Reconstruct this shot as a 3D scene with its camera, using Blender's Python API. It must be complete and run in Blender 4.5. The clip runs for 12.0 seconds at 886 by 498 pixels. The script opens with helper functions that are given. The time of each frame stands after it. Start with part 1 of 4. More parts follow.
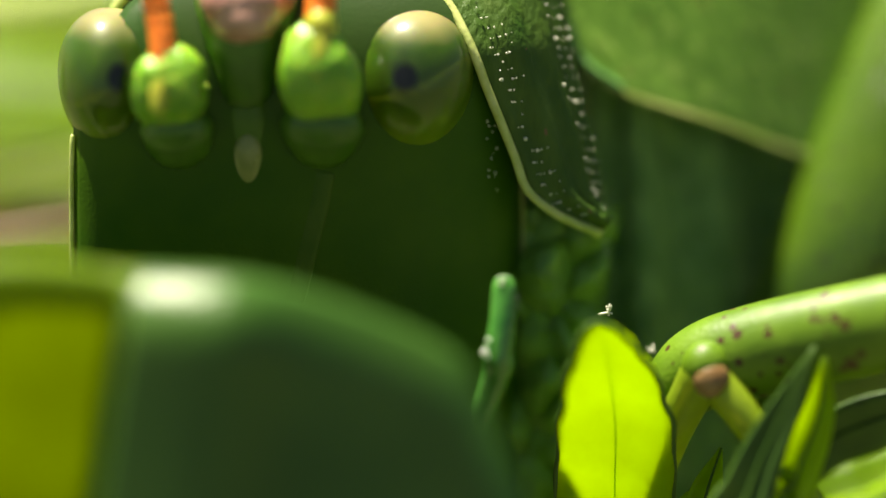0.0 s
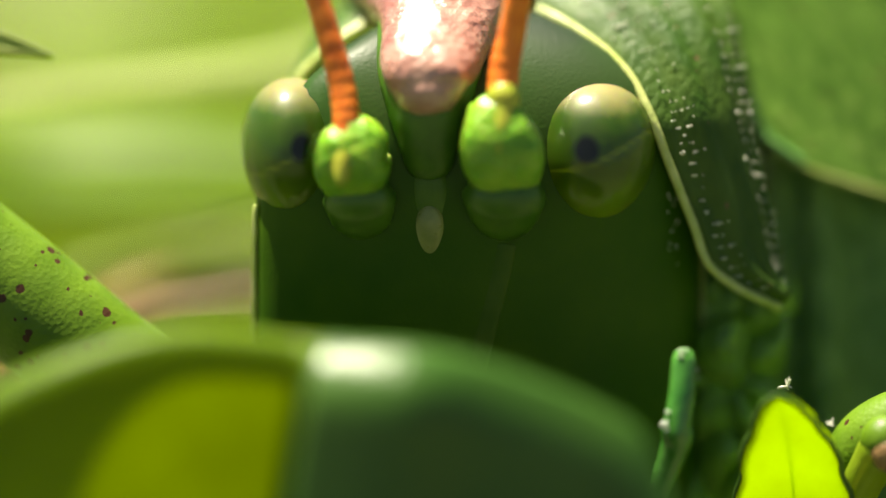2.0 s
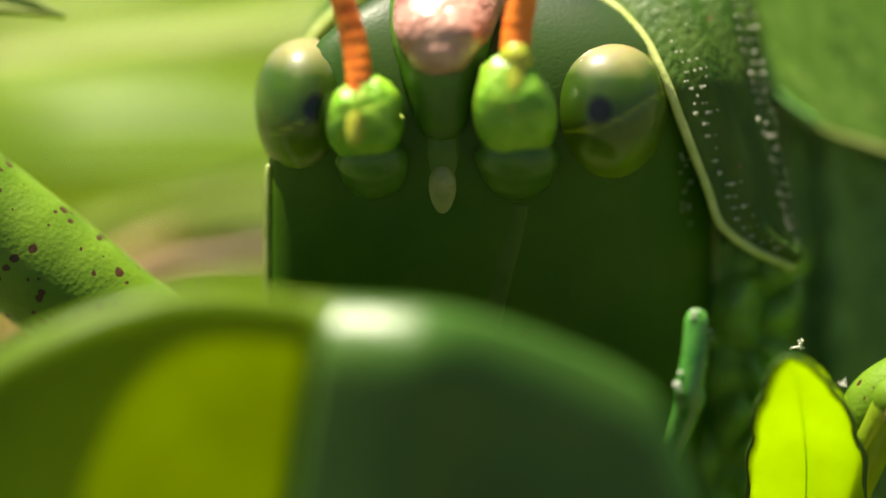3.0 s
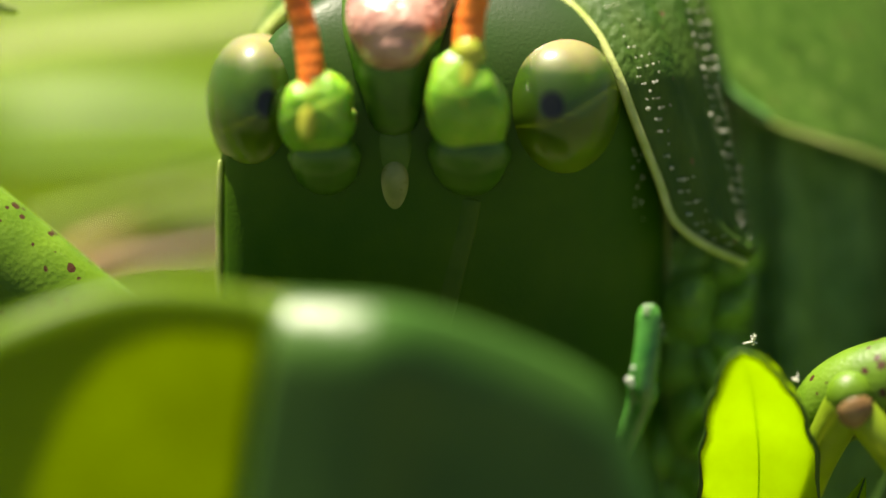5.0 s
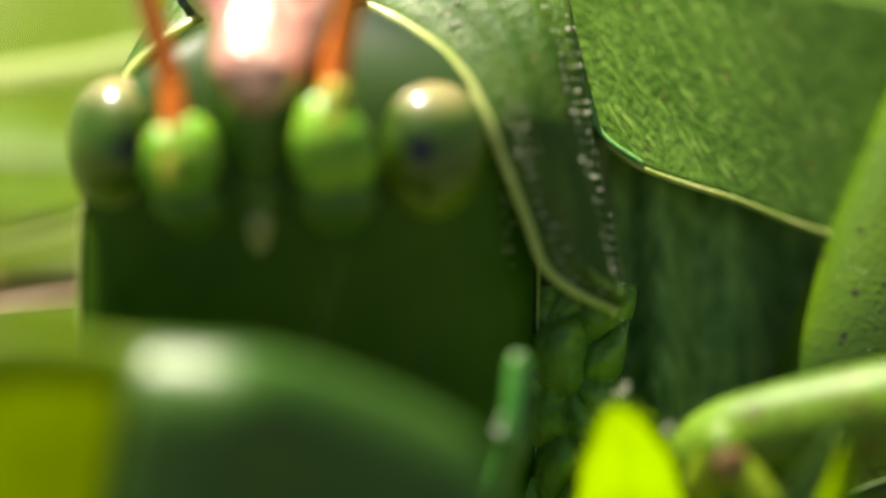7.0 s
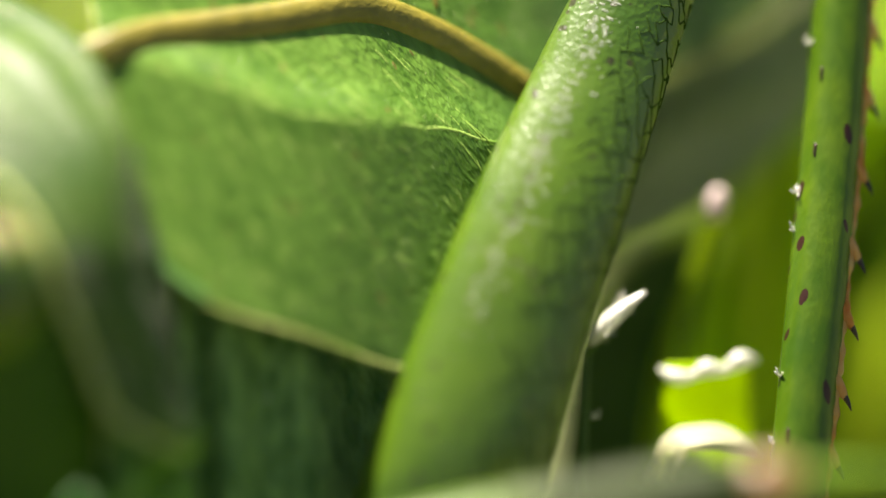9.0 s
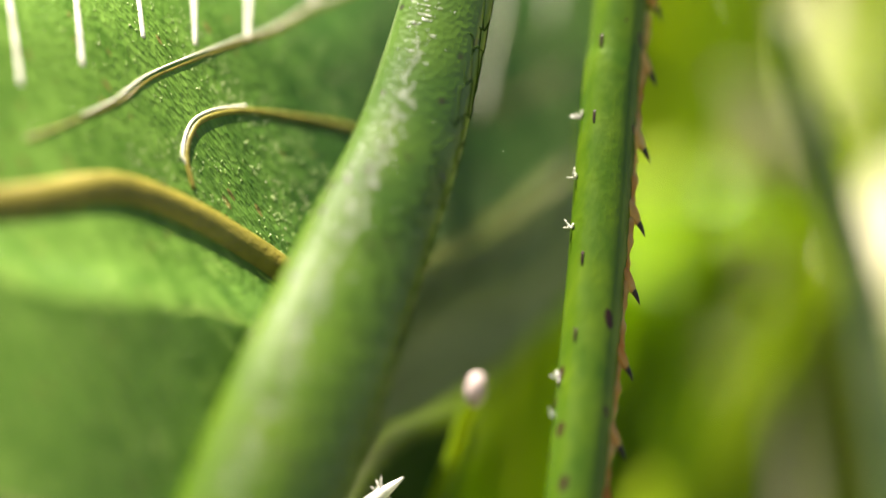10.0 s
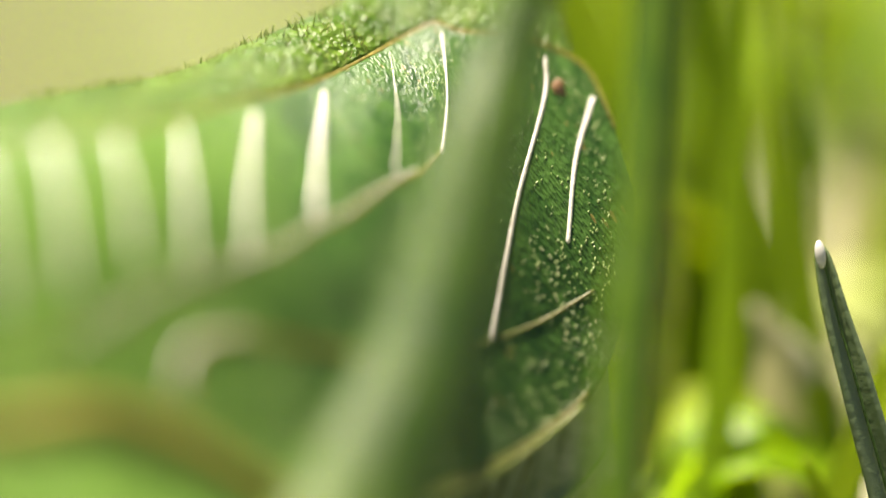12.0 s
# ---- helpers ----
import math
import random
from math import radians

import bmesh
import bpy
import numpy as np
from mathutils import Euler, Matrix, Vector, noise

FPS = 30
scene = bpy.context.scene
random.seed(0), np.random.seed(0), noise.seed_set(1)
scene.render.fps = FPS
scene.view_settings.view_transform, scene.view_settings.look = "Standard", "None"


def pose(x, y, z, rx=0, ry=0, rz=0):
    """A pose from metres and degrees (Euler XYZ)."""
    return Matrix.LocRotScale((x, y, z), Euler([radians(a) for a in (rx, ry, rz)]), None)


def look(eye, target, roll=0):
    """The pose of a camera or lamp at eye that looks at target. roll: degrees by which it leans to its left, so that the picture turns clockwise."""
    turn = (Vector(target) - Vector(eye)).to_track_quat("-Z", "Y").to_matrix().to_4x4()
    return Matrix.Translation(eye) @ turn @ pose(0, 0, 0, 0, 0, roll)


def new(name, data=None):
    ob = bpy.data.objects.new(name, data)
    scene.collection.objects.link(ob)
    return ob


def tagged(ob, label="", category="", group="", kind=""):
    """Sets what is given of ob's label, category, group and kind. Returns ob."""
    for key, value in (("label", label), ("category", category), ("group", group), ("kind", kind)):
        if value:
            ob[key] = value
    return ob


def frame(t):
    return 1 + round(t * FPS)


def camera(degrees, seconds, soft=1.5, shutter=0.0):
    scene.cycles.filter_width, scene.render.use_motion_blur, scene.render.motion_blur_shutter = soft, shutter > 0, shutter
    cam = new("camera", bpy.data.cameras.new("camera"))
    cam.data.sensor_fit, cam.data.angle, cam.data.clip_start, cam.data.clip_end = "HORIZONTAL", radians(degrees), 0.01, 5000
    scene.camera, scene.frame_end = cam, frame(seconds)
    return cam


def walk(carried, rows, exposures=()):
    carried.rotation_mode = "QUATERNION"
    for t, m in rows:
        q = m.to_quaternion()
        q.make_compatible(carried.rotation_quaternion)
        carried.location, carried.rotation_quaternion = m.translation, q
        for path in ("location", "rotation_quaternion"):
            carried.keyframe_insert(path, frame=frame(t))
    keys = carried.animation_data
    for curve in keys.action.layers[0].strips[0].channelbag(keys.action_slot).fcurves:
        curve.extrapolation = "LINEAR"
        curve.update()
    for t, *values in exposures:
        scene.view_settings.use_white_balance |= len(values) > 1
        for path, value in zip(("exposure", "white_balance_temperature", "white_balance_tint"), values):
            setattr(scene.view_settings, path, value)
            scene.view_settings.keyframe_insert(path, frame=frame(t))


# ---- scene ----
# Lengths in this file are millimetres in the insect's own frame (x across, y away, z up); BASE carries them into the
# world, a little above the ground, tilted to fit the camera's view, which looks down past the cricket onto grass.
MM = 0.001
BASE = Matrix.Translation((0, 0, 0.018)) @ Matrix.Rotation(radians(-18), 4, "X")

from mathutils.bvhtree import BVHTree

# ---- camera ----
cam = camera(8.966, 12.0)
cam.data.dof.use_dof = True
cam.data.dof.focus_distance = 0.1008
cam.data.dof.aperture_fstop = 15.5


def rig(x, y, z, yaw, pitch, roll):
    turn = Euler((0, 0, radians(-yaw))).to_matrix() @ Euler((radians(pitch), 0, 0)).to_matrix()
    turn = turn @ Euler((0, radians(-roll), 0)).to_matrix() @ Euler((radians(90), 0, 0)).to_matrix()
    return BASE @ Matrix.Translation(Vector((x, y, z)) * MM) @ turn.to_4x4()


PATH = [
    (0.0, -0.00, -100.40, 0.00, -0.000, -0.000, -0.000),
    (0.5, -0.01, -100.70, -0.00, -0.790, 0.031, -0.050),
    (1.0, -0.00, -100.80, 0.02, -1.427, -0.047, 0.040),
    (1.5, 0.00, -100.80, 0.06, -1.724, 0.381, 0.335),
    (2.0, -0.05, -100.80, 0.11, -1.804, 0.655, 0.504),
    (2.5, -0.08, -100.80, 0.11, -1.860, 0.463, 0.471),
    (3.0, -0.06, -100.80, 0.11, -1.924, 0.251, 0.546),
    (5.0, -0.04, -100.70, -0.16, -1.454, 0.363, 0.517),
    (5.5, -0.03, -100.30, -0.18, -1.199, 0.349, 0.502),
    (6.0, -0.04, -100.02, -0.23, -0.979, 0.353, 0.488),
    (6.5, -0.12, -99.35, -0.20, -0.693, 0.416, 0.538),
    (6.7, -0.16, -99.14, -0.16, -0.488, 0.562, 0.665),
    (8.3, 0.33, -96.43, 0.06, 2.236, 1.487, -0.100),
    (8.5, 0.28, -96.53, 0.06, 2.569, 1.464, 0.134),
    (9.0, 0.26, -95.30, 0.14, 4.158, 2.135, -0.241),
    (9.5, 0.08, -94.44, 0.18, 5.752, 3.048, -0.047),
    (10.0, 0.15, -93.97, 0.10, 6.759, 4.055, -0.096),
    (10.5, -0.16, -92.50, -0.09, 7.452, 4.883, 0.092),
    (11.0, -0.20, -90.60, -0.25, 7.523, 5.650, 0.504),
    (11.5, -0.17, -89.36, -0.23, 7.249, 6.609, 0.417),
    (12.0, 0.04, -87.45, 0.17, 7.165, 6.683, 0.215),
]
walk(cam, [(row[0], rig(*row[1:])) for row in PATH],
     exposures=[(0.0, 1.88, 7500, 5), (6.7, 1.88, 7500, 5), (8.3, 2.0, 7000, 14), (9.3, 2.2, 7000, 16), (10.2, 2.34, 7000, 18), (11.5, 2.08, 7000, 24), (12.0, 2.05, 7000, 24)])

# ---- light ----
TO_SUN = (BASE.to_3x3() @ Vector((-0.25, -0.07, 0.95))).normalized()
world = bpy.data.worlds.new("world")
scene.world = world
world.use_nodes = True
sky = world.node_tree.nodes.new("ShaderNodeTexSky")
sky.sky_type, sky.sun_disc = "NISHITA", False
sky.sun_elevation, sky.sun_rotation = math.asin(TO_SUN.z), math.atan2(TO_SUN.x, TO_SUN.y)
world.node_tree.nodes["Background"].inputs["Strength"].default_value = 0.022
world.node_tree.links.new(sky.outputs[0], world.node_tree.nodes["Background"].inputs["Color"])
sun = new("sun", bpy.data.lights.new("sun", "SUN"))
sun.data.energy, sun.data.angle, sun.data.color = 4.5, radians(0.6), (1.0, 0.95, 0.86)
sun.matrix_world = look(TO_SUN * 3, (0, 0, 0))


# ---- materials ----
def material(name, low, high, grain=2.0, rough=0.4, relief=0.02, relief_grain=8.0, cells=False, through_light=0.0,
             through_colour=None, spots=None, spot_grain=3.0, spot_size=0.18, coat=0.0, per_object=0.0, stretch=(1, 1, 1), turn=0.0,
             spec=0.5, coat_rough=0.12, crest=None, foot=None, pupil=None, glow=0.0, tip=None):
    """Two-tone surface with grain, fine relief, spots and light that shines through. grain: features per millimetre."""
    m = bpy.data.materials.new(name)
    m.use_nodes = True
    nodes, links = m.node_tree.nodes, m.node_tree.links
    bsdf, out = nodes["Principled BSDF"], nodes["Material Output"]
    co = nodes.new("ShaderNodeTexCoord")
    mp = nodes.new("ShaderNodeMapping")
    mp.inputs["Scale"].default_value = [1000 * s for s in stretch]
    rot = nodes.new("ShaderNodeMapping")
    rot.inputs["Rotation"].default_value = (0, radians(turn), 0)
    links.new(co.outputs["Object"], rot.inputs["Vector"])
    links.new(rot.outputs[0], mp.inputs["Vector"])

    def tex(scale, detail=4.0):
        n = nodes.new("ShaderNodeTexNoise")
        n.inputs["Scale"].default_value, n.inputs["Detail"].default_value = scale, detail
        links.new(mp.outputs[0], n.inputs["Vector"])
        return n.outputs["Fac"]

    def maths(op, a, b):
        n = nodes.new("ShaderNodeMath")
        n.operation = op
        for i, v in enumerate((a, b)):
            if isinstance(v, (int, float)):
                n.inputs[i].default_value = v
            else:
                links.new(v, n.inputs[i])
        return n.outputs[0]

    def mix(fac, a, b):
        n = nodes.new("ShaderNodeMix")
        n.data_type = "RGBA"
        for key, v in (("Factor", fac), ("A", a), ("B", b)):
            sock = [s for s in n.inputs if s.name == key and s.type == ("VALUE" if key == "Factor" else "RGBA")][0]
            if isinstance(v, tuple):
                sock.default_value = (*v, 1)
            elif isinstance(v, (int, float)):
                sock.default_value = v
            else:
                links.new(v, sock)
        return [s for s in n.outputs if s.type == "RGBA"][0]

    def ramp(v, a, b):
        n = nodes.new("ShaderNodeMapRange")
        n.inputs["From Min"].default_value, n.inputs["From Max"].default_value = a, b
        links.new(v, n.inputs["Value"])
        return n.outputs[0]

    blend = maths("ADD", maths("MULTIPLY", tex(grain), 0.6), maths("MULTIPLY", tex(grain * 0.22, 2.0), 0.4))
    fac = ramp(blend, 0.36, 0.64)
    if per_object:
        info = nodes.new("ShaderNodeObjectInfo")
        geo = nodes.new("ShaderNodeNewGeometry")
        rnd = maths("FRACT", maths("ADD", info.outputs["Random"], geo.outputs["Random Per Island"]), 0.0)
        fac = maths("ADD", maths("MULTIPLY", fac, 1 - per_object), maths("MULTIPLY", rnd, per_object))
    colour = mix(fac, low, high)
    gen = nodes.new("ShaderNodeSeparateXYZ")
    links.new(co.outputs["Generated"], gen.inputs[0])
    if tip:  # the tone deepens along the length
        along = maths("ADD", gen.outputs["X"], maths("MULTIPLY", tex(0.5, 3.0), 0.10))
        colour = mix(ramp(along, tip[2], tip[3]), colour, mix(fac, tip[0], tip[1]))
    # tone of the top; on the eyes it holds the sun's cream highlight
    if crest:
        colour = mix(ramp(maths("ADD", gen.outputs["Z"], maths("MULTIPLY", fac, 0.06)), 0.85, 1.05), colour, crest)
    if foot:  # lower rim brightened by colour, as by light bounced from below
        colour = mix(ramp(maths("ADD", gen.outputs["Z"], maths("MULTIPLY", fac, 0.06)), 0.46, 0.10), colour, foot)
    if pupil:  # dark spot with a soft border, in shares of the eye's width and height
        dx = maths("MULTIPLY", maths("SUBTRACT", gen.outputs["X"], pupil[0]), 2.0)
        dz = maths("MULTIPLY", maths("SUBTRACT", gen.outputs["Z"], pupil[1]), 2.2)
        away = maths("SQRT", maths("ADD", maths("MULTIPLY", dx, dx), maths("MULTIPLY", dz, dz)), 0.0)
        colour = mix(maths("MULTIPLY", ramp(away, 0.52, 0.12), 0.6), colour, (0.012, 0.024, 0.006))
        dark = ramp(away, 0.27, 0.15)
        colour = mix(dark, colour, (0.004, 0.006, 0.005))
    if spots:
        vor = nodes.new("ShaderNodeTexVoronoi")
        vor.inputs["Scale"].default_value = spot_grain
        links.new(mp.outputs[0], vor.inputs["Vector"])
        size = maths("MULTIPLY", ramp(tex(spot_grain * 0.5), 0.42, 0.62), spot_size)
        colour = mix(maths("LESS_THAN", vor.outputs["Distance"], size), colour, spots)
    links.new(colour, bsdf.inputs["Base Color"])
    links.new(maths("ADD", rough - 0.1, maths("MULTIPLY", tex(grain * 1.7), 0.2)), bsdf.inputs["Roughness"])
    bsdf.inputs["Specular IOR Level"].default_value = spec
    if glow:  # light that spreads under the skin, over glow millimetres
        bsdf.inputs["Subsurface Weight"].default_value, bsdf.inputs["Subsurface Scale"].default_value = 0.8, glow * MM
        bsdf.inputs["Subsurface Radius"].default_value = (0.45, 1.0, 0.15)
    bsdf.inputs["Coat Weight"].default_value, bsdf.inputs["Coat Roughness"].default_value = coat, coat_rough
    if relief:
        bump = nodes.new("ShaderNodeBump")
        bump.inputs["Strength"].default_value, bump.inputs["Distance"].default_value = 1.0, relief * MM
        if cells:
            v = nodes.new("ShaderNodeTexVoronoi")
            v.inputs["Scale"].default_value = relief_grain
            links.new(mp.outputs[0], v.inputs["Vector"])
            h = maths("ADD", v.outputs["Distance"], maths("MULTIPLY", tex(relief_grain * 1.3), 1.1))
        else:
            h = tex(relief_grain, 6.0)
        links.new(h, bump.inputs["Height"])
        links.new(bump.outputs[0], bsdf.inputs["Normal"])
    if through_light:
        tr = nodes.new("ShaderNodeBsdfTranslucent")
        if pupil:
            links.new(mix(dark, through_colour, (0.004, 0.006, 0.005)), tr.inputs["Color"])
        elif through_colour:
            links.new(mix(fac, tuple(c * 0.75 for c in through_colour), through_colour), tr.inputs["Color"])
        else:
            links.new(colour, tr.inputs["Color"])
        ms = nodes.new("ShaderNodeMixShader")
        ms.inputs[0].default_value = through_light
        links.new(bsdf.outputs[0], ms.inputs[1])
        links.new(tr.outputs[0], ms.inputs[2])
        links.new(ms.outputs[0], out.inputs["Surface"])
    return m


SKIN = material("head_cuticle", (0.016, 0.074, 0.002), (0.058, 0.122, 0.006), 0.45, 0.42, 0.006, 14, spec=0.14, crest=(0.022, 0.036, 0.022))
FACE_PALE = material("face_plate", (0.045, 0.12, 0.006), (0.085, 0.17, 0.012), 2.0, 0.4, 0.008, 14, spec=0.35)
OCELLUS = material("ocellus", (0.17, 0.21, 0.05), (0.26, 0.29, 0.09), 3.0, 0.3, 0.004, 14)
# sunlit top and bounced light below are part of the eye colours
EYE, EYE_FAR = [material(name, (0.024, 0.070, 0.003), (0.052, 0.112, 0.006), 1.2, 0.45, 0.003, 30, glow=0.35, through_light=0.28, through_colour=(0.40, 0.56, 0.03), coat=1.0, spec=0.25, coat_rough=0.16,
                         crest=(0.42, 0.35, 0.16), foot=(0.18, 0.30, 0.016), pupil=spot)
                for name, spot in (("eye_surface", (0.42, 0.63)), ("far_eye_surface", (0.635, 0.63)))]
SCAPE = material("antenna_base", (0.09, 0.27, 0.010), (0.26, 0.46, 0.035), 2.2, 0.38, 0.04, 5, cells=True, glow=0.4)
SOCKET = material("antenna_socket", (0.030, 0.10, 0.006), (0.065, 0.16, 0.012), 2.0, 0.4, 0.02, 6)
PEDICEL = material("antenna_ring", (0.30, 0.38, 0.03), (0.48, 0.44, 0.05), 3.0, 0.4, 0.02, 10)
ORANGE = material("orange_antenna", (0.66, 0.12, 0.010), (0.88, 0.24, 0.03), 3.0, 0.4, 0.02, 9)
PINK = material("crown_cuticle", (0.24, 0.085, 0.065), (0.50, 0.28, 0.22), 2.2, 0.28, 0.03, 6, cells=True, coat=1.0, coat_rough=0.34)
PRONOTUM = material("pronotum_cuticle", (0.026, 0.072, 0.005), (0.062, 0.118, 0.014), 1.2, 0.5, 0.05, 4, spec=0.25, coat=0.05, coat_rough=0.34,
                    spots=(0.16, 0.09, 0.05), spot_grain=1.8, spot_size=0.16, stretch=(2.0, 2.0, 0.6))
RIM = material("pale_rim", (0.26, 0.36, 0.07), (0.46, 0.50, 0.18), 2.5, 0.35, 0.02, 8, through_light=0.2)
BRIGHT_RIM = material("bright_rim", (0.42, 0.56, 0.10), (0.70, 0.76, 0.30), 2.5, 0.3, 0.02, 8, through_light=0.3, coat=0.5)
THORAX = material("thorax_cuticle", (0.024, 0.11, 0.012), (0.24, 0.40, 0.11), 2.2, 0.42, 0.16, 5, stretch=(1.5, 1.5, 0.6), spec=0.4,
                  spots=(0.30, 0.34, 0.22), spot_grain=2.2, spot_size=0.16)
NECK = material("neck_skin", (0.050, 0.140, 0.008), (0.17, 0.34, 0.035), 1.5, 0.4, 0.05, 4, cells=True)
WING = material("wing_membrane", (0.085, 0.21, 0.020), (0.21, 0.40, 0.060), 2.6, 0.34, 0.025, 9.0, cells=True, through_light=0.32,
                stretch=(2.3, 1, 0.5), turn=30, spots=(0.21, 0.20, 0.045), spot_grain=2.4, spot_size=0.20,
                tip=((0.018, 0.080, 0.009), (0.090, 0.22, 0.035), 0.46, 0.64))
FOLD = material("wing_fold", (0.05, 0.14, 0.008), (0.16, 0.29, 0.025), 2.5, 0.35, 0.06, 7.0, cells=True, through_light=0.4,
                through_colour=(0.3, 0.45, 0.03))
DARK_VEIN = material("dark_vein", (0.07, 0.085, 0.010), (0.14, 0.15, 0.022), 3.0, 0.45, 0.03, 8)
STROKE = material("pale_stroke", (0.15, 0.31, 0.035), (0.36, 0.52, 0.12), 3.0, 0.3, 0.03, 8, through_light=0.15)
VEIN = material("brown_vein", (0.13, 0.12, 0.012), (0.23, 0.20, 0.025), 3.0, 0.42, 0.03, 8)
# pale veins, whitened further so the colour carries the sun's glint
PALE_VEIN = material("pale_glint_vein", (0.60, 0.60, 0.42), (0.85, 0.83, 0.70), 4.0, 0.32, 0.02, 6, coat=0.5, spec=0.8, coat_rough=0.35)
ABDOMEN = material("abdomen_cuticle", (0.065, 0.10, 0.035), (0.16, 0.20, 0.09), 1.5, 0.36, 0.05, 5, coat=0.3)
FEMUR = material("femur_cuticle", (0.052, 0.130, 0.002), (0.105, 0.205, 0.006), 0.8, 0.34, 0.012, 9, cells=True,
                 spots=(0.030, 0.030, 0.008), spot_grain=3.4, spot_size=0.30, through_light=0.30, through_colour=(0.42, 0.50, 0.01), spec=0.55, coat=1.0, coat_rough=0.28,
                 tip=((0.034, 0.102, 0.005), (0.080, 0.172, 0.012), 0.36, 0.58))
LEG = material("leg_cuticle", (0.065, 0.14, 0.005), (0.125, 0.23, 0.015), 1.3, 0.42, 0.006, 10, cells=True,
               spots=(0.055, 0.022, 0.008), spot_grain=4.0, spot_size=0.40, through_light=0.12, spec=0.35)
LEG_FORE = material("fore_leg_cuticle", (0.16, 0.27, 0.012), (0.30, 0.42, 0.03), 1.3, 0.36, 0.014, 10, through_light=0.4, through_colour=(0.7, 0.8, 0.04))
# darker leg colours that hold the shade over the thigh's outer stretch
LEG_SHADE = material("leg_shade", (0.012, 0.024, 0.004), (0.028, 0.045, 0.008), 1.0, 0.5, 0.015, 8, spec=0.12)
LEG_HALF_SHADE = material("leg_half_shade", (0.035, 0.070, 0.005), (0.07, 0.115, 0.012), 1.0, 0.45, 0.015, 8, spec=0.2)
TIBIA = material("tibia_cuticle", (0.042, 0.112, 0.002), (0.100, 0.188, 0.005), 1.5, 0.36, 0.012, 6,
                 spots=(0.04, 0.015, 0.008), spot_grain=1.5, spot_size=0.26, through_light=0.25, stretch=(1.6, 1.6, 0.5))
SCALE_LINE = material("scale_line", (0.018, 0.046, 0.004), (0.034, 0.075, 0.008), 2.0, 0.8, 0.0, spec=0.1)
THORN = material("thorn", (0.78, 0.30, 0.035), (0.94, 0.78, 0.38), 2.2, 0.35, 0.0, through_light=0.6)
THORN_TIP = material("thorn_tip", (0.012, 0.006, 0.005), (0.04, 0.015, 0.010), 4.0, 0.35, 0.0)
PALE_LEAF = material("pale_leaf", (0.62, 0.63, 0.40), (0.85, 0.84, 0.62), 0.3, 0.5, 0.02, 3, through_light=0.6, through_colour=(0.85, 0.83, 0.55))
GREY_BLADE = material("grey_blade", (0.065, 0.125, 0.035), (0.16, 0.23, 0.09), 0.8, 0.36, 0.02, 6, coat=0.3, coat_rough=0.3)
KNEE = material("knee_cuticle", (0.17, 0.09, 0.03), (0.26, 0.17, 0.07), 2.0, 0.4, 0.03, 7)
PALP = material("palp_skin", (0.025, 0.14, 0.016), (0.07, 0.24, 0.035), 2.0, 0.25, 0.02, 9, coat=0.4)
# LEAF_LIT: sunlight on leaf faces is partly put into this colour
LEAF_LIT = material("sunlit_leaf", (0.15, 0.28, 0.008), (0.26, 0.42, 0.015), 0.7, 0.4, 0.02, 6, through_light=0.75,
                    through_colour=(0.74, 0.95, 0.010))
# LEAF_BROAD and LEAF_DARK also colour one broad leaf's sunlit and shaded halves
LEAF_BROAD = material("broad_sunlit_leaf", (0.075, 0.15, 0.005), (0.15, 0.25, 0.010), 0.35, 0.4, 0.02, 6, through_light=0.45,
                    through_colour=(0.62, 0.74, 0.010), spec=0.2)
LEAF_DARK = material("shade_tone_leaf", (0.010, 0.055, 0.004), (0.050, 0.115, 0.016), 0.22, 0.36, 0.03, 4, spec=0.36)
# LEAF_SHADE: shaded counterpart of LEAF_LIT by colour; also for dark edges and ribs
LEAF_SHADE = material("dark_shade_leaf", (0.030, 0.075, 0.010), (0.065, 0.13, 0.022), 1.0, 0.42, 0.02, 6, spec=0.25)
GRASS = material("grass_blade", (0.10, 0.24, 0.006), (0.38, 0.50, 0.022), 0.15, 0.4, 0.02, 3, through_light=0.5,
                 through_colour=(0.70, 0.82, 0.018), per_object=0.6, spec=0.2)
DRY = material("dry_grass", (0.22, 0.30, 0.06), (0.42, 0.47, 0.15), 0.4, 0.5, 0.02, 3, through_light=0.3, per_object=0.4, spec=0.2)
HAIR = material("pale_bristle", (0.6, 0.62, 0.5), (0.85, 0.85, 0.75), 3.0, 0.2, 0.0, through_light=0.3, coat=0.5)
# pale granule colour that stands in for glints on the wing
GRANULE_GLINT = material("glint_granule", (0.20, 0.36, 0.07), (0.50, 0.62, 0.25), 3.0, 0.32, 0.0, through_light=0.2, coat=0.3)
SWOLLEN = material("swollen_margin", (0.07, 0.24, 0.05), (0.20, 0.42, 0.13), 1.5, 0.3, 0.02, 8, coat=0.3)
PETAL = material("bud_petal", (0.50, 0.40, 0.36), (0.72, 0.60, 0.56), 2.0, 0.4, 0.02, 6, through_light=0.2)
STREAK = material("cheek_streak", (0.040, 0.10, 0.008), (0.085, 0.14, 0.018), 1.2, 0.45, 0.008, 10, spec=0.12)
# pale glossy colour of the beads that stand for sun glints
GLINT_BEAD = material("droplet", (0.55, 0.60, 0.50), (0.75, 0.78, 0.70), 3.0, 0.18, 0.0, spec=1.0, coat=1.0, coat_rough=0.08, through_light=0.3)
SOIL = material("soil", (0.04, 0.07, 0.006), (0.11, 0.10, 0.045), 0.05, 0.8, 0.5, 0.4)


# ---- shapes ----
def place(v):
    return BASE @ (Vector(v) * MM)


